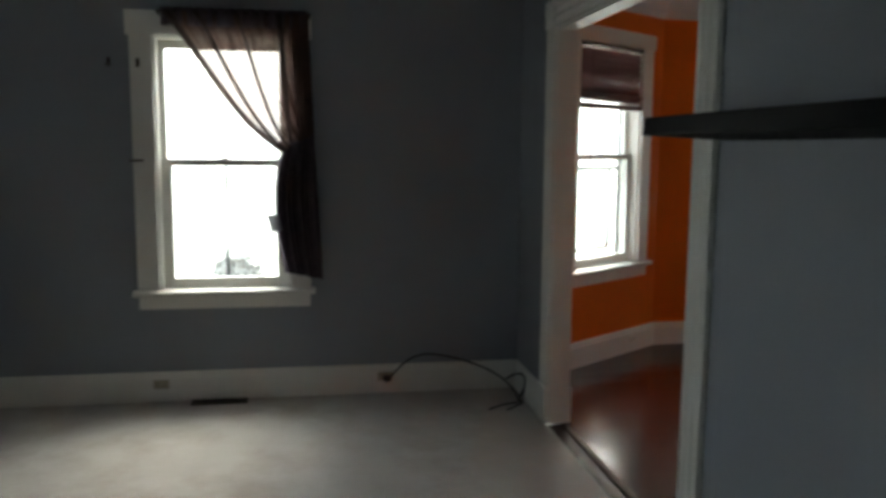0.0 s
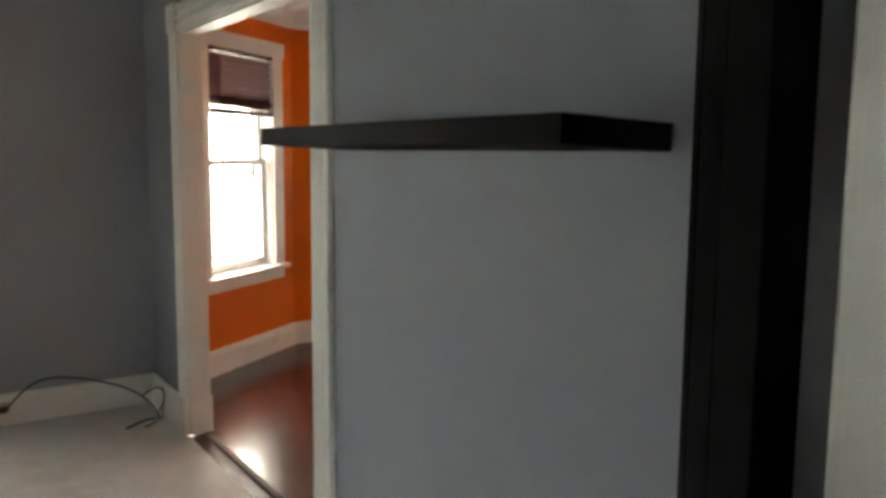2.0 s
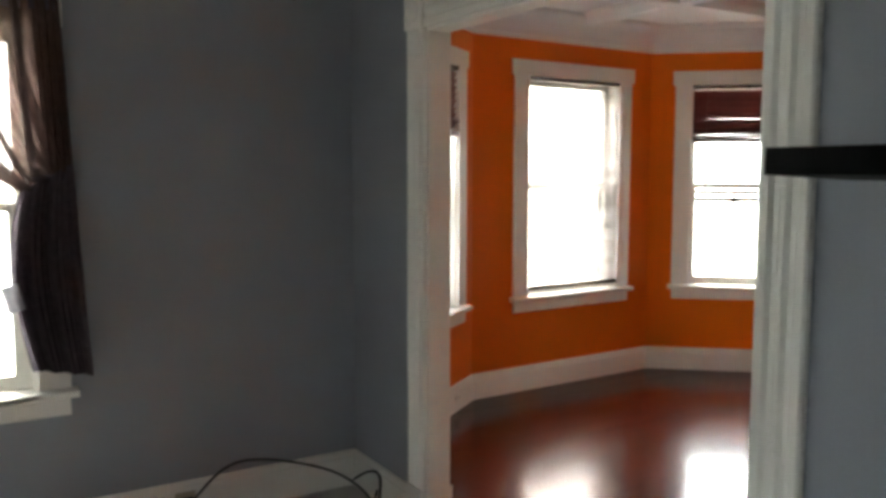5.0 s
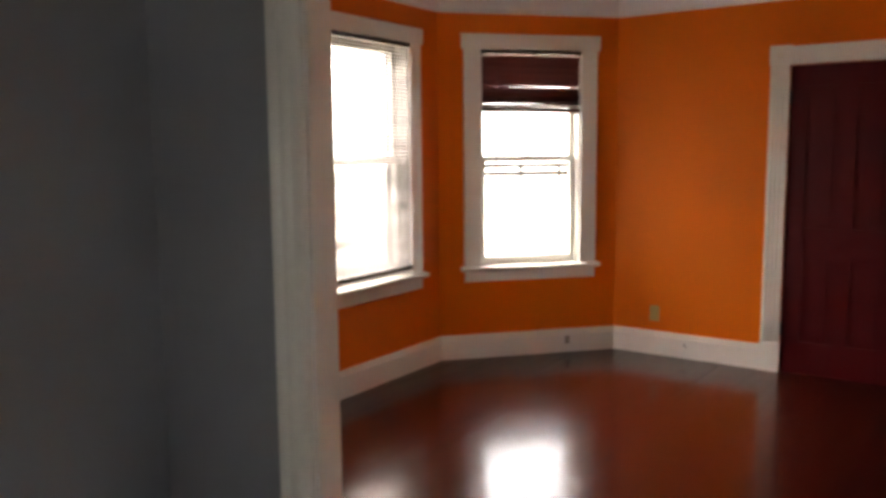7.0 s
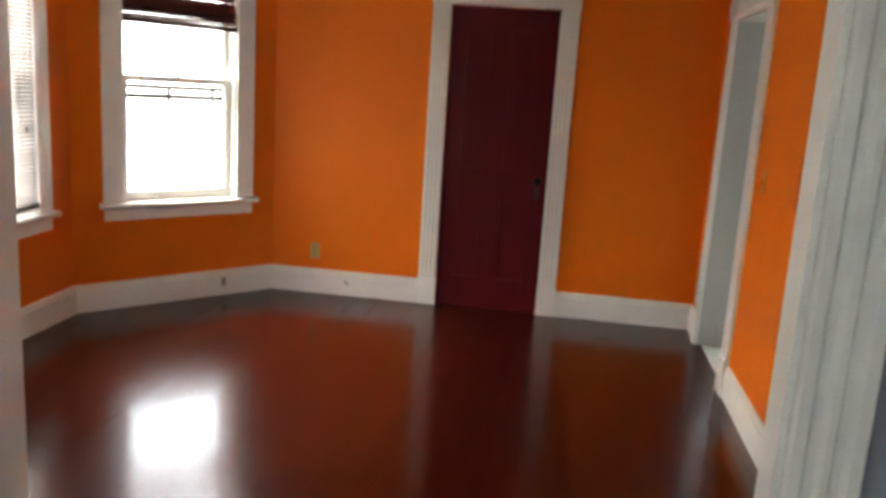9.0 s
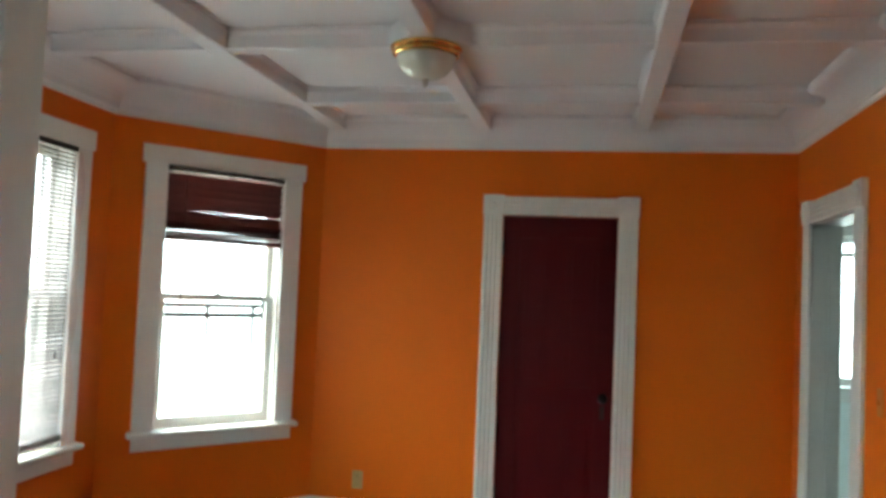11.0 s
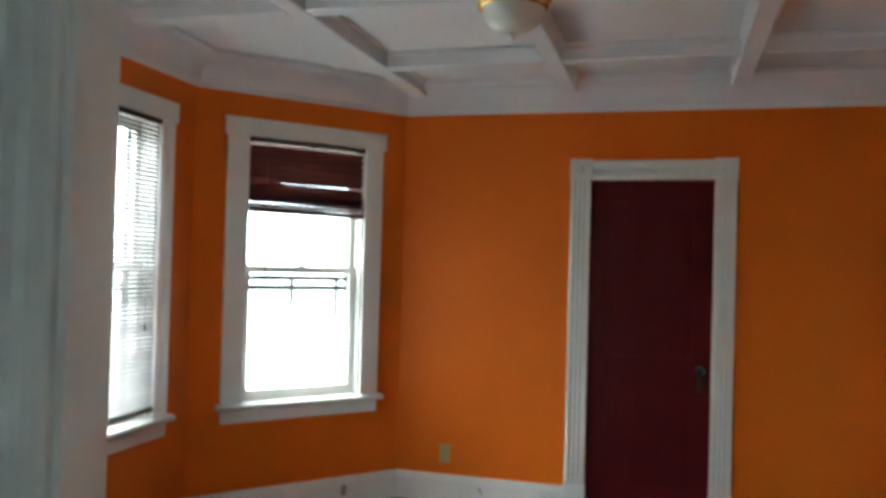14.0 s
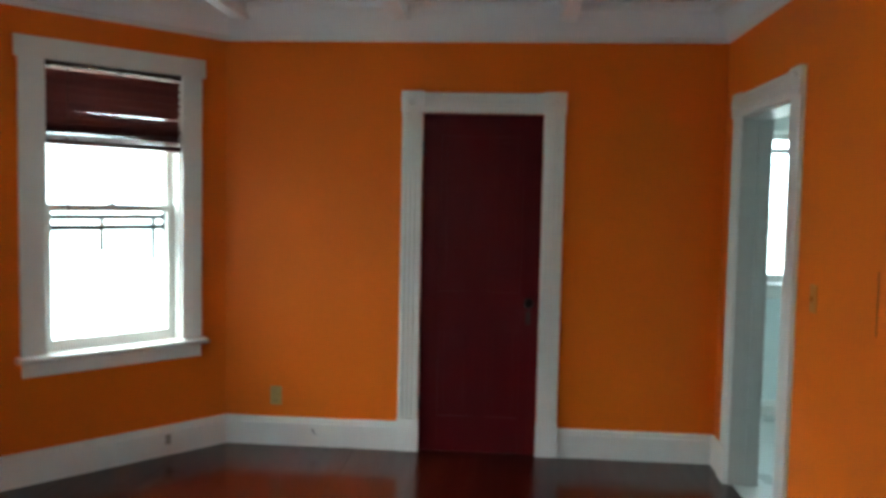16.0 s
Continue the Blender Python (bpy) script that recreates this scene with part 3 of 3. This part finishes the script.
panel_door(rd, 0.706, 2.03, M_REDDOOR, recess=0.009)
knob = part("door_knob", lathe([(0.027, 0), (0.027, 0.004), (0.012, 0.008), (0.010, 0.03), (0.024, 0.038), (0.029, 0.05), (0.024, 0.062), (0.008, 0.066)], 24, Matrix.Translation((0.292, 0, 0.92)) @ pose(0, 0, 0, 90, 0, 0)), M_KNOB, rd, "blackened round metal knob")
part("keyhole_plate", boxes((0.278, 0.306, -0.003, 0, 0.79, 0.87), bevel=0.001), M_IRON, rd)
for z in (0.25, 1.78):
    part("hinge", boxes((-0.36, -0.346, -0.012, 0.004, z, z + 0.09), bevel=0.002), M_IRON, rd)
# unseen panel added to close the hole behind the door against daylight
tagged(mesh_ob("wall_door_backing", boxes((CRX + 0.125, CRX + 0.16, RDY - 0.5, RDY + 0.5, 0, 2.2)), M_PALE), "plain pale unseen panel added behind the closed door", "wall", kind="structure")

# ---- doorway to the pale room ----
SDM = (3.685 + 2.885) / 2
door_casing("trim_south_doorway", pose(SDM, YS, 0, 0, 0, 180), 0.80, 2.0, 0.122, "white painted fluted casing of the open doorway")
sj = base("trim_south_jamb", pose(SDM, YS, 0, 0, 0, 180), "painted door jamb with stop moulding, greyed for shade", "door jamb", kind="structure")
for s in (-1, 1):
    x = s * 0.4
    part("jamb", boxes((min(x, x - s * 0.016), max(x, x - s * 0.016), -0.004, TS + 0.004, 0, 1.984), bevel=0.002), M_JAMB_SHADE, sj)
    part("door_stop", boxes((min(x - s * 0.016, x - s * 0.03), max(x - s * 0.016, x - s * 0.03), 0.08, 0.12, 0, 1.97), bevel=0.002), M_JAMB_SHADE, sj)
part("head_jamb", boxes((-0.4, 0.4, -0.004, TS + 0.004, 1.984, 2.0), bevel=0.002), M_JAMB_SHADE, sj)
tagged(mesh_ob("floor_pale_room", boxes((2.0, 5.3, -5.2, YS - 0.0, -0.08, -0.004)), M_LINO), "pale vinyl floor", "floor", kind="structure")
# opening widened southwards, out of view, to brighten the pale room
wall("wall_pale_east", 5.2, YS - TS, -90, 5.2 + YS - TS, 2.5, 0.12, [(0.30, 1.75, 0.97, 2.06)], M_PALE, "pale blue-white painted wall with a window", 0.1, 0.1)
wall("wall_pale_south", 5.2, -5.2, 180, 3.2, 2.5, 0.12, [], M_PALE, "pale blue-white painted wall", 0.1, 0.1)
wall("wall_pale_west", 2.0, -5.2, 90, 5.2 + YS - TS, 2.5, 0.12, [], M_PALE, "pale blue-white painted wall", 0.1, 0.0)
wall("wall_pale_north", 2.0, YS - TS - 0.004, 0, 3.2, 2.5, 0.004, [(0.885, 1.685, 0, 2.0)], M_PALE, "pale blue-white painted wall", 0.0, 0.1)
tagged(mesh_ob("ceiling_pale_room", boxes((1.9, 5.3, -5.3, YS - TS, 2.5, 2.6)), M_CEIL), "plain white ceiling", "ceiling", kind="structure")
window("window_6", pose(5.2, YS - TS - 1.025, 0, 0, 0, -90), 1.45, 0.97, 2.06, 1.92, 0.12, "white painted sash window in the pale room, widened unseen for light", cas=0.09, storm="")
baseboard(5.2, YS - TS, -90, 0, 5.2 + YS - TS, 0.12, label="white painted baseboard in the pale room")

# ---- baseboards ----
baseboard(CRX, CRY, -90, 0.0, 1.195 - 0.127)
baseboard(CRX, CRY, -90, 1.908 + 0.127, CRY - YS)
baseboard(BCX, BCY, ANG_C, 0.0, LEN_C)
baseboard(ABX, ABY, ANG_B, 0.0, LEN_B)
baseboard(AX, AY, ANG_A, 0.0, LEN_A)
baseboard(T, YS, 90, 0.0, OPN - YS - 0.14)
baseboard(T, YS, 90, OPF - YS + 0.14, AY - YS)
baseboard(CRX, YS, 180, 0.0, CRX - 3.685 - 0.127)
baseboard(CRX, YS, 180, CRX - 2.885 + 0.127, CRX - T)
baseboard(-3.25, 0, 0, 0.0, 3.25)
baseboard(0, 0, -90, 0.0, -OPF - 0.14)
baseboard(0, 0, -90, -OPN + 0.14, -YG)
baseboard(-3.25, YG, 90, 0.0, -YG)
baseboard(0, YG, 180, 0.0, 0.64 - 0.125)
baseboard(0, YG, 180, 1.60 + 0.125, 3.25)


# ---- ceiling lamp ----
lamp = base("ceiling_light", pose(2.16, -0.935, 0), "brass ceiling light with a frosted glass bowl", "ceiling light")
zc = H - 0.090
block = part("mounting_block", boxes((-0.135, 0.135, -0.135, 0.135, zc - 0.018, zc + 0.070), bevel=0.006), M_CEIL, lamp, "white painted square ceiling block")
block.rotation_euler = (0, 0, radians(38))
part("rim", lathe([(0.08, zc - 0.018), (0.146, zc - 0.020), (0.150, zc - 0.026), (0.148, zc - 0.034), (0.132, zc - 0.038), (0.130, zc - 0.042), (0.140, zc - 0.046), (0.141, zc - 0.054), (0.126, zc - 0.062), (0.08, zc - 0.060)], 44), M_BRASS, lamp, "stepped polished brass rim")
bowl = [(0.124, zc - 0.058)] + [(0.124 * math.cos(radians(a)) ** 0.9, zc - 0.058 - 0.098 * math.sin(radians(a)) ** 1.1) for a in range(6, 88, 6)] + [(0.008, zc - 0.157)]
part("glass_bowl", lathe(bowl, 44), M_BOWL, lamp, "frosted white glass bowl")
part("finial", lathe([(0.014, zc - 0.153), (0.017, zc - 0.160), (0.009, zc - 0.166), (0.012, zc - 0.174), (0.006, zc - 0.184), (0.002, zc - 0.189)], 20), M_NICKEL, lamp, "small metal finial")


# ---- floating shelf ----
sh = base("wall_shelf", pose(0, (-2.534 - 3.922) / 2, 0, 0, 0, -90), "black floating shelf board on the grey wall", "shelf")
L = (3.922 - 2.534) / 2
board = boxes((-L, L, -0.288, -0.002, -0.027, 0.027), bevel=0.002)
board.transform(Matrix.Translation((0, 0, 1.552)) @ Matrix.Rotation(radians(-2.4), 4, "X"))
part("board", board, M_SHELF, sh)
part("wall_cleat", boxes((-L + 0.05, L - 0.05, -0.03, -0.0015, 1.540, 1.566)), M_SHELF, sh)

# ---- doorway from the rear room, its black door standing open ----
door_casing("trim_rear_doorway", pose(-1.12, YG, 0, 0, 0, 180), 0.96, 2.05, 0.12, "white painted fluted casing of the rear doorway")
door_casing("trim_rear_doorway_back", pose(-1.12, YG - 0.10, 0, 0, 0, 0), 0.96, 2.05, 0.12, "white painted fluted casing of the rear doorway")
rj = base("trim_rear_jamb", pose(-1.12, YG, 0, 0, 0, 180), "white painted jamb of the rear doorway", "door jamb", kind="structure")
for s in (-1, 1):
    x = s * 0.48
    part("jamb", boxes((min(x, x - s * 0.012), max(x, x - s * 0.012), -0.003, 0.103, 0, 2.038), bevel=0.002), M_TRIM, rj)
part("head_jamb", boxes((-0.48, 0.48, -0.003, 0.103, 2.038, 2.05), bevel=0.002), M_TRIM, rj)
bd = base("door_2", pose(-0.368, YG + 0.306, 0, 0, 0, 43.8), "glossy black painted panelled door standing wide open", "door", kind="structure")
panel_door(bd, 0.74, 2.03, M_BLACKDOOR, recess=0.002)
part("door_knob", lathe([(0.027, 0), (0.027, 0.004), (0.012, 0.008), (0.010, 0.03), (0.024, 0.038), (0.029, 0.05), (0.024, 0.062), (0.008, 0.066)], 24, Matrix.Translation((0.31, 0, 0.92)) @ pose(0, 0, 0, 90, 0, 0)), M_IRON, bd, "dark round knob")
for z in (0.25, 1.75):
    part("hinge", boxes((-0.378, -0.366, 0.02, 0.04, z, z + 0.09), bevel=0.002), M_IRON, bd)


# ---- curtain ----
cu = base("curtain", pose(0, 0, 0), "dark brown sheer curtain tied back at one side of the window", "curtain")


def drape(rows, cols, edge, ripple, y0):
    """A hanging cloth: edge(v) gives its two sides and height at v, ripple its folds."""
    bm = bmesh.new()
    g = []
    for i in range(rows):
        v = i / (rows - 1)
        xl, xr, zl, zr = edge(v)
        g.append([bm.verts.new((xl + (xr - xl) * j / (cols - 1), y0 + ripple(v, j / (cols - 1)), zl + (zr - zl) * j / (cols - 1))) for j in range(cols)])
    for a, b in zip(g, g[1:]):
        for j in range(cols - 1):
            bm.faces.new((a[j], a[j + 1], b[j + 1], b[j])).smooth = True
    return bm


def swag(v):
    # free edge sweeps from the far end of the rod to the tie
    s = 0.8 * v + 0.2 * v ** 6
    return -2.07 + (-1.435 + 2.07) * s, -1.285 + 0.035 * v, 2.235 - 0.775 * v ** 1.05, 2.235 - 0.66 * v


def swag_fold(v, u):
    return (0.010 + 0.016 * v) * math.sin(u * 34 + 2.5 * math.sin(v * 4) + 3 * v) + 0.006 * math.sin(u * 71 + v * 9)


def tail(v):
    return -1.435 - 0.046 * math.sin(math.pi * v ** 0.8) + 0.012 * v, -1.25 + 0.045 * v, 1.462 - 0.690 * v, 1.575 - 0.848 * v


part("swag", drape(60, 110, swag, swag_fold, -0.075), M_SHEER, cu, "sheer brown cloth drawn to one side")
for x0, w0 in ((-2.07, 0.045), (-1.90, 0.025), (-1.68, 0.02), (-1.45, 0.03)):
    part("fold", drape(30, 6, lambda v, x0=x0, w0=w0: (x0 + (-1.435 + 0.06 * (x0 + 2.07) - x0) * (0.8 * v + 0.2 * v ** 6), x0 + (-1.435 + 0.06 * (x0 + 2.07) - x0) * (0.8 * v + 0.2 * v ** 6) + w0, 2.235 - (0.775 - 0.09 * (x0 + 2.07)) * v ** 1.05, 2.235 - (0.765 - 0.09 * (x0 + 2.07)) * v ** 1.05), lambda v, u: 0.008 * math.sin(u * 5), -0.108), M_FOLD, cu, "doubled dark fold of the sheer cloth")
for k in range(3):
    part("tail", drape(40, 50, tail, lambda v, u, k=k: (0.022 + 0.012 * v) * math.sin(u * 20 + k * 1.9 + 1.4 * math.sin(v * 3)), -0.068 - 0.016 * k), M_CURTAIN, cu, "dark gathered cloth hanging straight down")
part("heading", drape(10, 90, lambda v: (-2.075, -1.275, 2.255 - 0.10 * v, 2.255 - 0.10 * v), lambda v, u: 0.012 * math.sin(u * 90), -0.086), M_CURTAIN, cu, "dark gathered heading on the rod")
part("return_edge", drape(40, 24, lambda v: (-1.375 + 0.03 * v, -1.275 + 0.03 * v, 2.24 - 0.70 * v, 2.24 - 0.70 * v), lambda v, u: 0.014 * math.sin(u * 25 + v), -0.092), M_SHEER, cu, "folded brown edge of the curtain")
part("rod", lathe([(0.007, 0), (0.007, 0.84)], 12, Matrix.Translation((-2.10, -0.075, 2.235)) @ pose(0, 0, 0, 0, 90, 0)), M_IRON, cu)
for x in (-2.09, -1.27):
    part("rod_bracket", boxes((x - 0.006, x + 0.006, -0.082, -0.024, 2.215, 2.228), bevel=0.002), M_IRON, cu)
part("tie", lathe([(0.06, 0), (0.065, 0.012), (0.06, 0.03)], 20, Matrix.Translation((-1.345, -0.075, 1.50)) @ Matrix.Diagonal((1, 0.45, 1, 1))), M_CURTAIN, cu)
tag = bmesh.new()
box(tag, -0.032, 0.032, -0.0008, 0.0008, -0.052, 0.052)
tag.transform(Matrix.Translation((-1.478, -0.128, 1.06)) @ pose(0, 0, 0, 0, -13, 0))
part("cloth_tag", tag, M_CARETAG, cu, "pale cloth care tag")

# old hardware beside the grey room's window
for x, z, w, hh, nm in ((-2.216, 1.955, 0.010, 0.05, "curtain_hook"), (-2.375, 1.96, 0.008, 0.045, "wall_hook")):
    bm = boxes((x - w, x + w, -0.030 if nm == "curtain_hook" else -0.006, -0.0225 if nm == "curtain_hook" else 0, z - hh / 2, z + hh / 2), bevel=0.002)
    box(bm, x - w * 0.5, x + w * 0.5, -0.055, -0.012, z - hh / 2, z - hh / 2 + 0.008)
    tagged(mesh_ob(nm, bm, M_IRON), "small dark metal curtain hook beside the window", "hook")
tagged(mesh_ob("tieback_hook", boxes((-2.275, -2.205, -0.032, -0.0225, 1.405, 1.418), (-2.275, -2.262, -0.06, -0.03, 1.405, 1.418), bevel=0.002), M_IRON), "dark metal tieback hook on the window casing", "hook")


# ---- outlets and small fittings ----
def outlet(name, m, mat, w, h, label, horizontal=False):
    ob = base(name, m, label, "outlet")
    part("cover_plate", boxes((-w / 2, w / 2, -0.006, 0, -h / 2, h / 2), bevel=0.002), mat, ob)
    for s in (-1, 1):
        cx, cz = (s * w * 0.22, 0) if horizontal else (0, s * h * 0.22)
        part("socket", boxes((cx - 0.013, cx + 0.013, -0.009, -0.0055, cz - 0.013, cz + 0.013), bevel=0.003), mat, ob)
        for d in (-0.005, 0.005):
            part("slot", boxes((cx + d - 0.001, cx + d + 0.001, -0.0096, -0.0085, cz - 0.005, cz + 0.005)), M_CABLE, ob)
    return ob


outlet("wall_outlet", pose(CRX, -0.20, 0.305, 0, 0, -90), M_PLATE, 0.07, 0.115, "ivory plastic wall outlet above the baseboard")
outlet("baseboard_outlet", on_wall(BCX, BCY, ANG_C, LEN_C - 0.386) @ Matrix.Translation((0, -0.02, 0.095)), M_GPLATE, 0.035, 0.06, "small grey outlet set in the baseboard")
outlet("baseboard_outlet", pose(-2.151, -0.02, 0.105), M_OLDPLATE, 0.09, 0.055, "aged grey outlet set in the baseboard", True)
outlet("baseboard_outlet", pose(-0.835, -0.02, 0.105), M_OLDPLATE, 0.09, 0.055, "aged outlet set in the baseboard with a cable", True)
outlet("baseboard_outlet", on_wall(AX, AY, ANG_A, LEN_A - 0.30) @ Matrix.Translation((0, -0.02, 0.095)), M_TRIM, 0.07, 0.045, "white painted outlet set in the baseboard", True)
jk = base("cable_stub", pose(CRX - 0.02, -0.435, 0.105, 0, 0, -90), "small dark cable stub poking from the baseboard", "cable")
part("plate", lathe([(0.009, 0), (0.009, 0.003), (0.004, 0.005)], 14, pose(0, 0, 0, 90, 0, 0)), M_GPLATE, jk)


def tube(name, pts, r, mat, parent=None, label=""):
    c = bpy.data.curves.new(name, "CURVE")
    c.dimensions, c.bevel_depth, c.bevel_resolution, c.resolution_u = "3D", r, 3, 10
    s = c.splines.new("NURBS")
    s.points.add(len(pts) - 1)
    for p, q in zip(s.points, pts):
        p.co = (*q, 1)
    s.use_endpoint_u, s.order_u = True, 4
    tmp = new(name, c)
    me = bpy.data.meshes.new_from_object(tmp.evaluated_get(bpy.context.evaluated_depsgraph_get()))
    bpy.data.objects.remove(tmp)
    me.materials.append(mat)
    ob = new(name, me)
    if parent:
        ob.parent = parent
        if label:
            ob["label"] = label
    return ob


tube("lead", [(0, 0, 0), (0, -0.02, 0), (0.02, -0.04, -0.012), (0.03, -0.03, -0.02)], 0.003, M_CABLE, jk)
cab = base("power_cable", pose(-0.835, -0.03, 0.10), "black cable arching from the outlet to the corner", "cable")
part("plug", boxes((-0.012, 0.03, -0.035, 0.0, -0.02, 0.012), bevel=0.005), M_CABLE, cab)
tube("cord", [(0.02, -0.035, 0.0), (0.05, -0.05, 0.04), (0.11, -0.06, 0.11), (0.21, -0.07, 0.165), (0.36, -0.10, 0.15), (0.52, -0.15, 0.11), (0.66, -0.22, 0.06), (0.745, -0.30, -0.02), (0.76, -0.36, -0.085)], 0.0058, M_CABLE, cab)
tube("loose_end", [(0.79, -0.30, -0.02), (0.76, -0.33, -0.05), (0.75, -0.36, -0.088), (0.68, -0.38, -0.07), (0.60, -0.40, -0.086), (0.56, -0.42, -0.094)], 0.005, M_CABLE, cab)
tube("loop", [(0.70, -0.24, 0.03), (0.74, -0.28, 0.075), (0.785, -0.31, 0.085), (0.80, -0.33, 0.04), (0.775, -0.35, -0.03), (0.765, -0.37, -0.09)], 0.0055, M_CABLE, cab)
tube("loose_end", [(0.77, -0.35, -0.085), (0.72, -0.40, -0.09), (0.66, -0.44, -0.094)], 0.005, M_CABLE, cab)

rg = base("floor_register", pose(-1.815, -0.075, 0), "dark metal floor register by the baseboard", "floor vent")
part("frame", boxes((-0.16, 0.16, -0.045, -0.033, 0, 0.008), (-0.16, 0.16, 0.033, 0.045, 0, 0.008), (-0.16, -0.148, -0.033, 0.033, 0, 0.008), (0.148, 0.16, -0.033, 0.033, 0, 0.008), bevel=0.001), M_REGISTER, rg)
part("backing", boxes((-0.148, 0.148, -0.033, 0.033, 0.0005, 0.002)), M_CABLE, rg)
for k in range(15):
    x = -0.135 + 0.27 * k / 14
    part("slat", boxes((x - 0.003, x + 0.003, -0.033, 0.033, 0.002, 0.007)), M_REGISTER, rg)

sw = base("light_switch", pose(2.56, YS, 1.16, 0, 0, 180), "orange painted switch plate beside the doorway", "switch")
part("cover_plate", boxes((-0.035, 0.035, -0.006, 0, -0.058, 0.058), bevel=0.002), M_SWITCH, sw)
part("toggle", boxes((-0.005, 0.005, -0.018, -0.005, -0.012, 0.012), bevel=0.002), M_SWITCH, sw)
tagged(mesh_ob("wall_crack", boxes((1.992, 1.996, YS, YS + 0.002, 1.10, 1.32)), M_IRON), "thin dark gouge in the orange wall", "wall damage")

# ---- outside ----
gr = tagged(mesh_ob("ground", boxes((-400, 400, -400, 400, -1.2, -0.9)), M_GROUND), "dry lawn around the house", "ground", kind="structure")


def shrub(x, y, z, r):
    rnd = random.Random(5)
    ob = base("shrub", pose(x, y, z), "rounded bare shrub on the lawn", "shrub")
    bm = bmesh.new()
    for k in range(900):
        a, b = rnd.uniform(0, 2 * math.pi), math.acos(rnd.uniform(0, 1))
        rr = r * rnd.uniform(0.45, 1.0) * (1 + 0.15 * math.sin(3 * a))
        c = Vector((rr * math.sin(b) * math.cos(a), rr * math.sin(b) * math.sin(a), 0.15 + rr * 1.1 * math.cos(b)))
        u = Vector((rnd.uniform(-1, 1), rnd.uniform(-1, 1), rnd.uniform(-0.5, 1))).normalized() * 0.07
        w = u.cross(Vector((rnd.uniform(-1, 1), rnd.uniform(-1, 1), 0.3))).normalized() * 0.03
        bm.faces.new([bm.verts.new(c - u), bm.verts.new(c + w), bm.verts.new(c + u), bm.verts.new(c - w)])
    part("crown", bm, M_BUSH, ob)
    for k in range(7):
        a = k * 0.9
        part("stem", lathe([(0.02, 0), (0.012, 0.35), (0.006, 0.7)], 8, pose(0, 0, 0, 14 * math.cos(a), 14 * math.sin(a), 0)), M_BUSH, ob)
    return ob


shrub(-2.5, 9.0, -0.9, 0.42)

# ---- floor boards of the orange room ----
tagged(mesh_ob("floor_orange_room", extrude([(0.10, YS - 0.02), (4.07, YS - 0.02), (4.07, CRY + 0.02), (BCX + 0.02, BCY + 0.05), (ABX - 0.02, ABY + 0.05), (0.10, AY + 0.04)], 0.068, Matrix.Translation((0, 0, -0.08))), M_GAP), "dark mahogany painted wood floor, glossy", "floor", kind="structure")
under = bpy.data.objects["floor_orange_room"]
rnd = random.Random(11)
PW = 0.083
shared = {}


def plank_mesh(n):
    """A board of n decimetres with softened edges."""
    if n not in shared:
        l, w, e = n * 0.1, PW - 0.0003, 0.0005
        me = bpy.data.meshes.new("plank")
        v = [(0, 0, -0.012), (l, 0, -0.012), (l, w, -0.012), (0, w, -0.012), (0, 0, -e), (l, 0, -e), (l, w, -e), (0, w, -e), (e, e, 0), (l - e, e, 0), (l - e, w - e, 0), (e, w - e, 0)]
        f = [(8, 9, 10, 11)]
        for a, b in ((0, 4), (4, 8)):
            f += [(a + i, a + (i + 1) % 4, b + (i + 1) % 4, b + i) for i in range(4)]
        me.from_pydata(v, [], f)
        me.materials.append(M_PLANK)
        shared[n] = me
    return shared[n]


y = YS - 0.02
while y < 1.02:
    yc = y + PW / 2
    x1 = 4.08 if yc < CRY else CRX + 0.06 - (yc - CRY) * (CRX - BCX) / (BCY - CRY)
    x0 = 0.101 if yc < AY + 0.03 else AX - 0.06 + (yc - AY) / math.tan(radians(ANG_A))
    x = x0
    first = True
    while x < x1 - 0.02:
        n = rnd.randint(12, 30) if not first else rnd.randint(6, 26)
        first = False
        n = min(n, max(1, math.ceil((x1 - x) * 10)))
        if x + n * 0.1 > x1 - 0.35:
            n = max(1, math.ceil((x1 - x) * 10))
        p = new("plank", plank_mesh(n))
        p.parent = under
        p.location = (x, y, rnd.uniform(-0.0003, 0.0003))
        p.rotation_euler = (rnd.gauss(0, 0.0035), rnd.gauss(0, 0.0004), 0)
        x += n * 0.1 + 0.0006
    y += PW
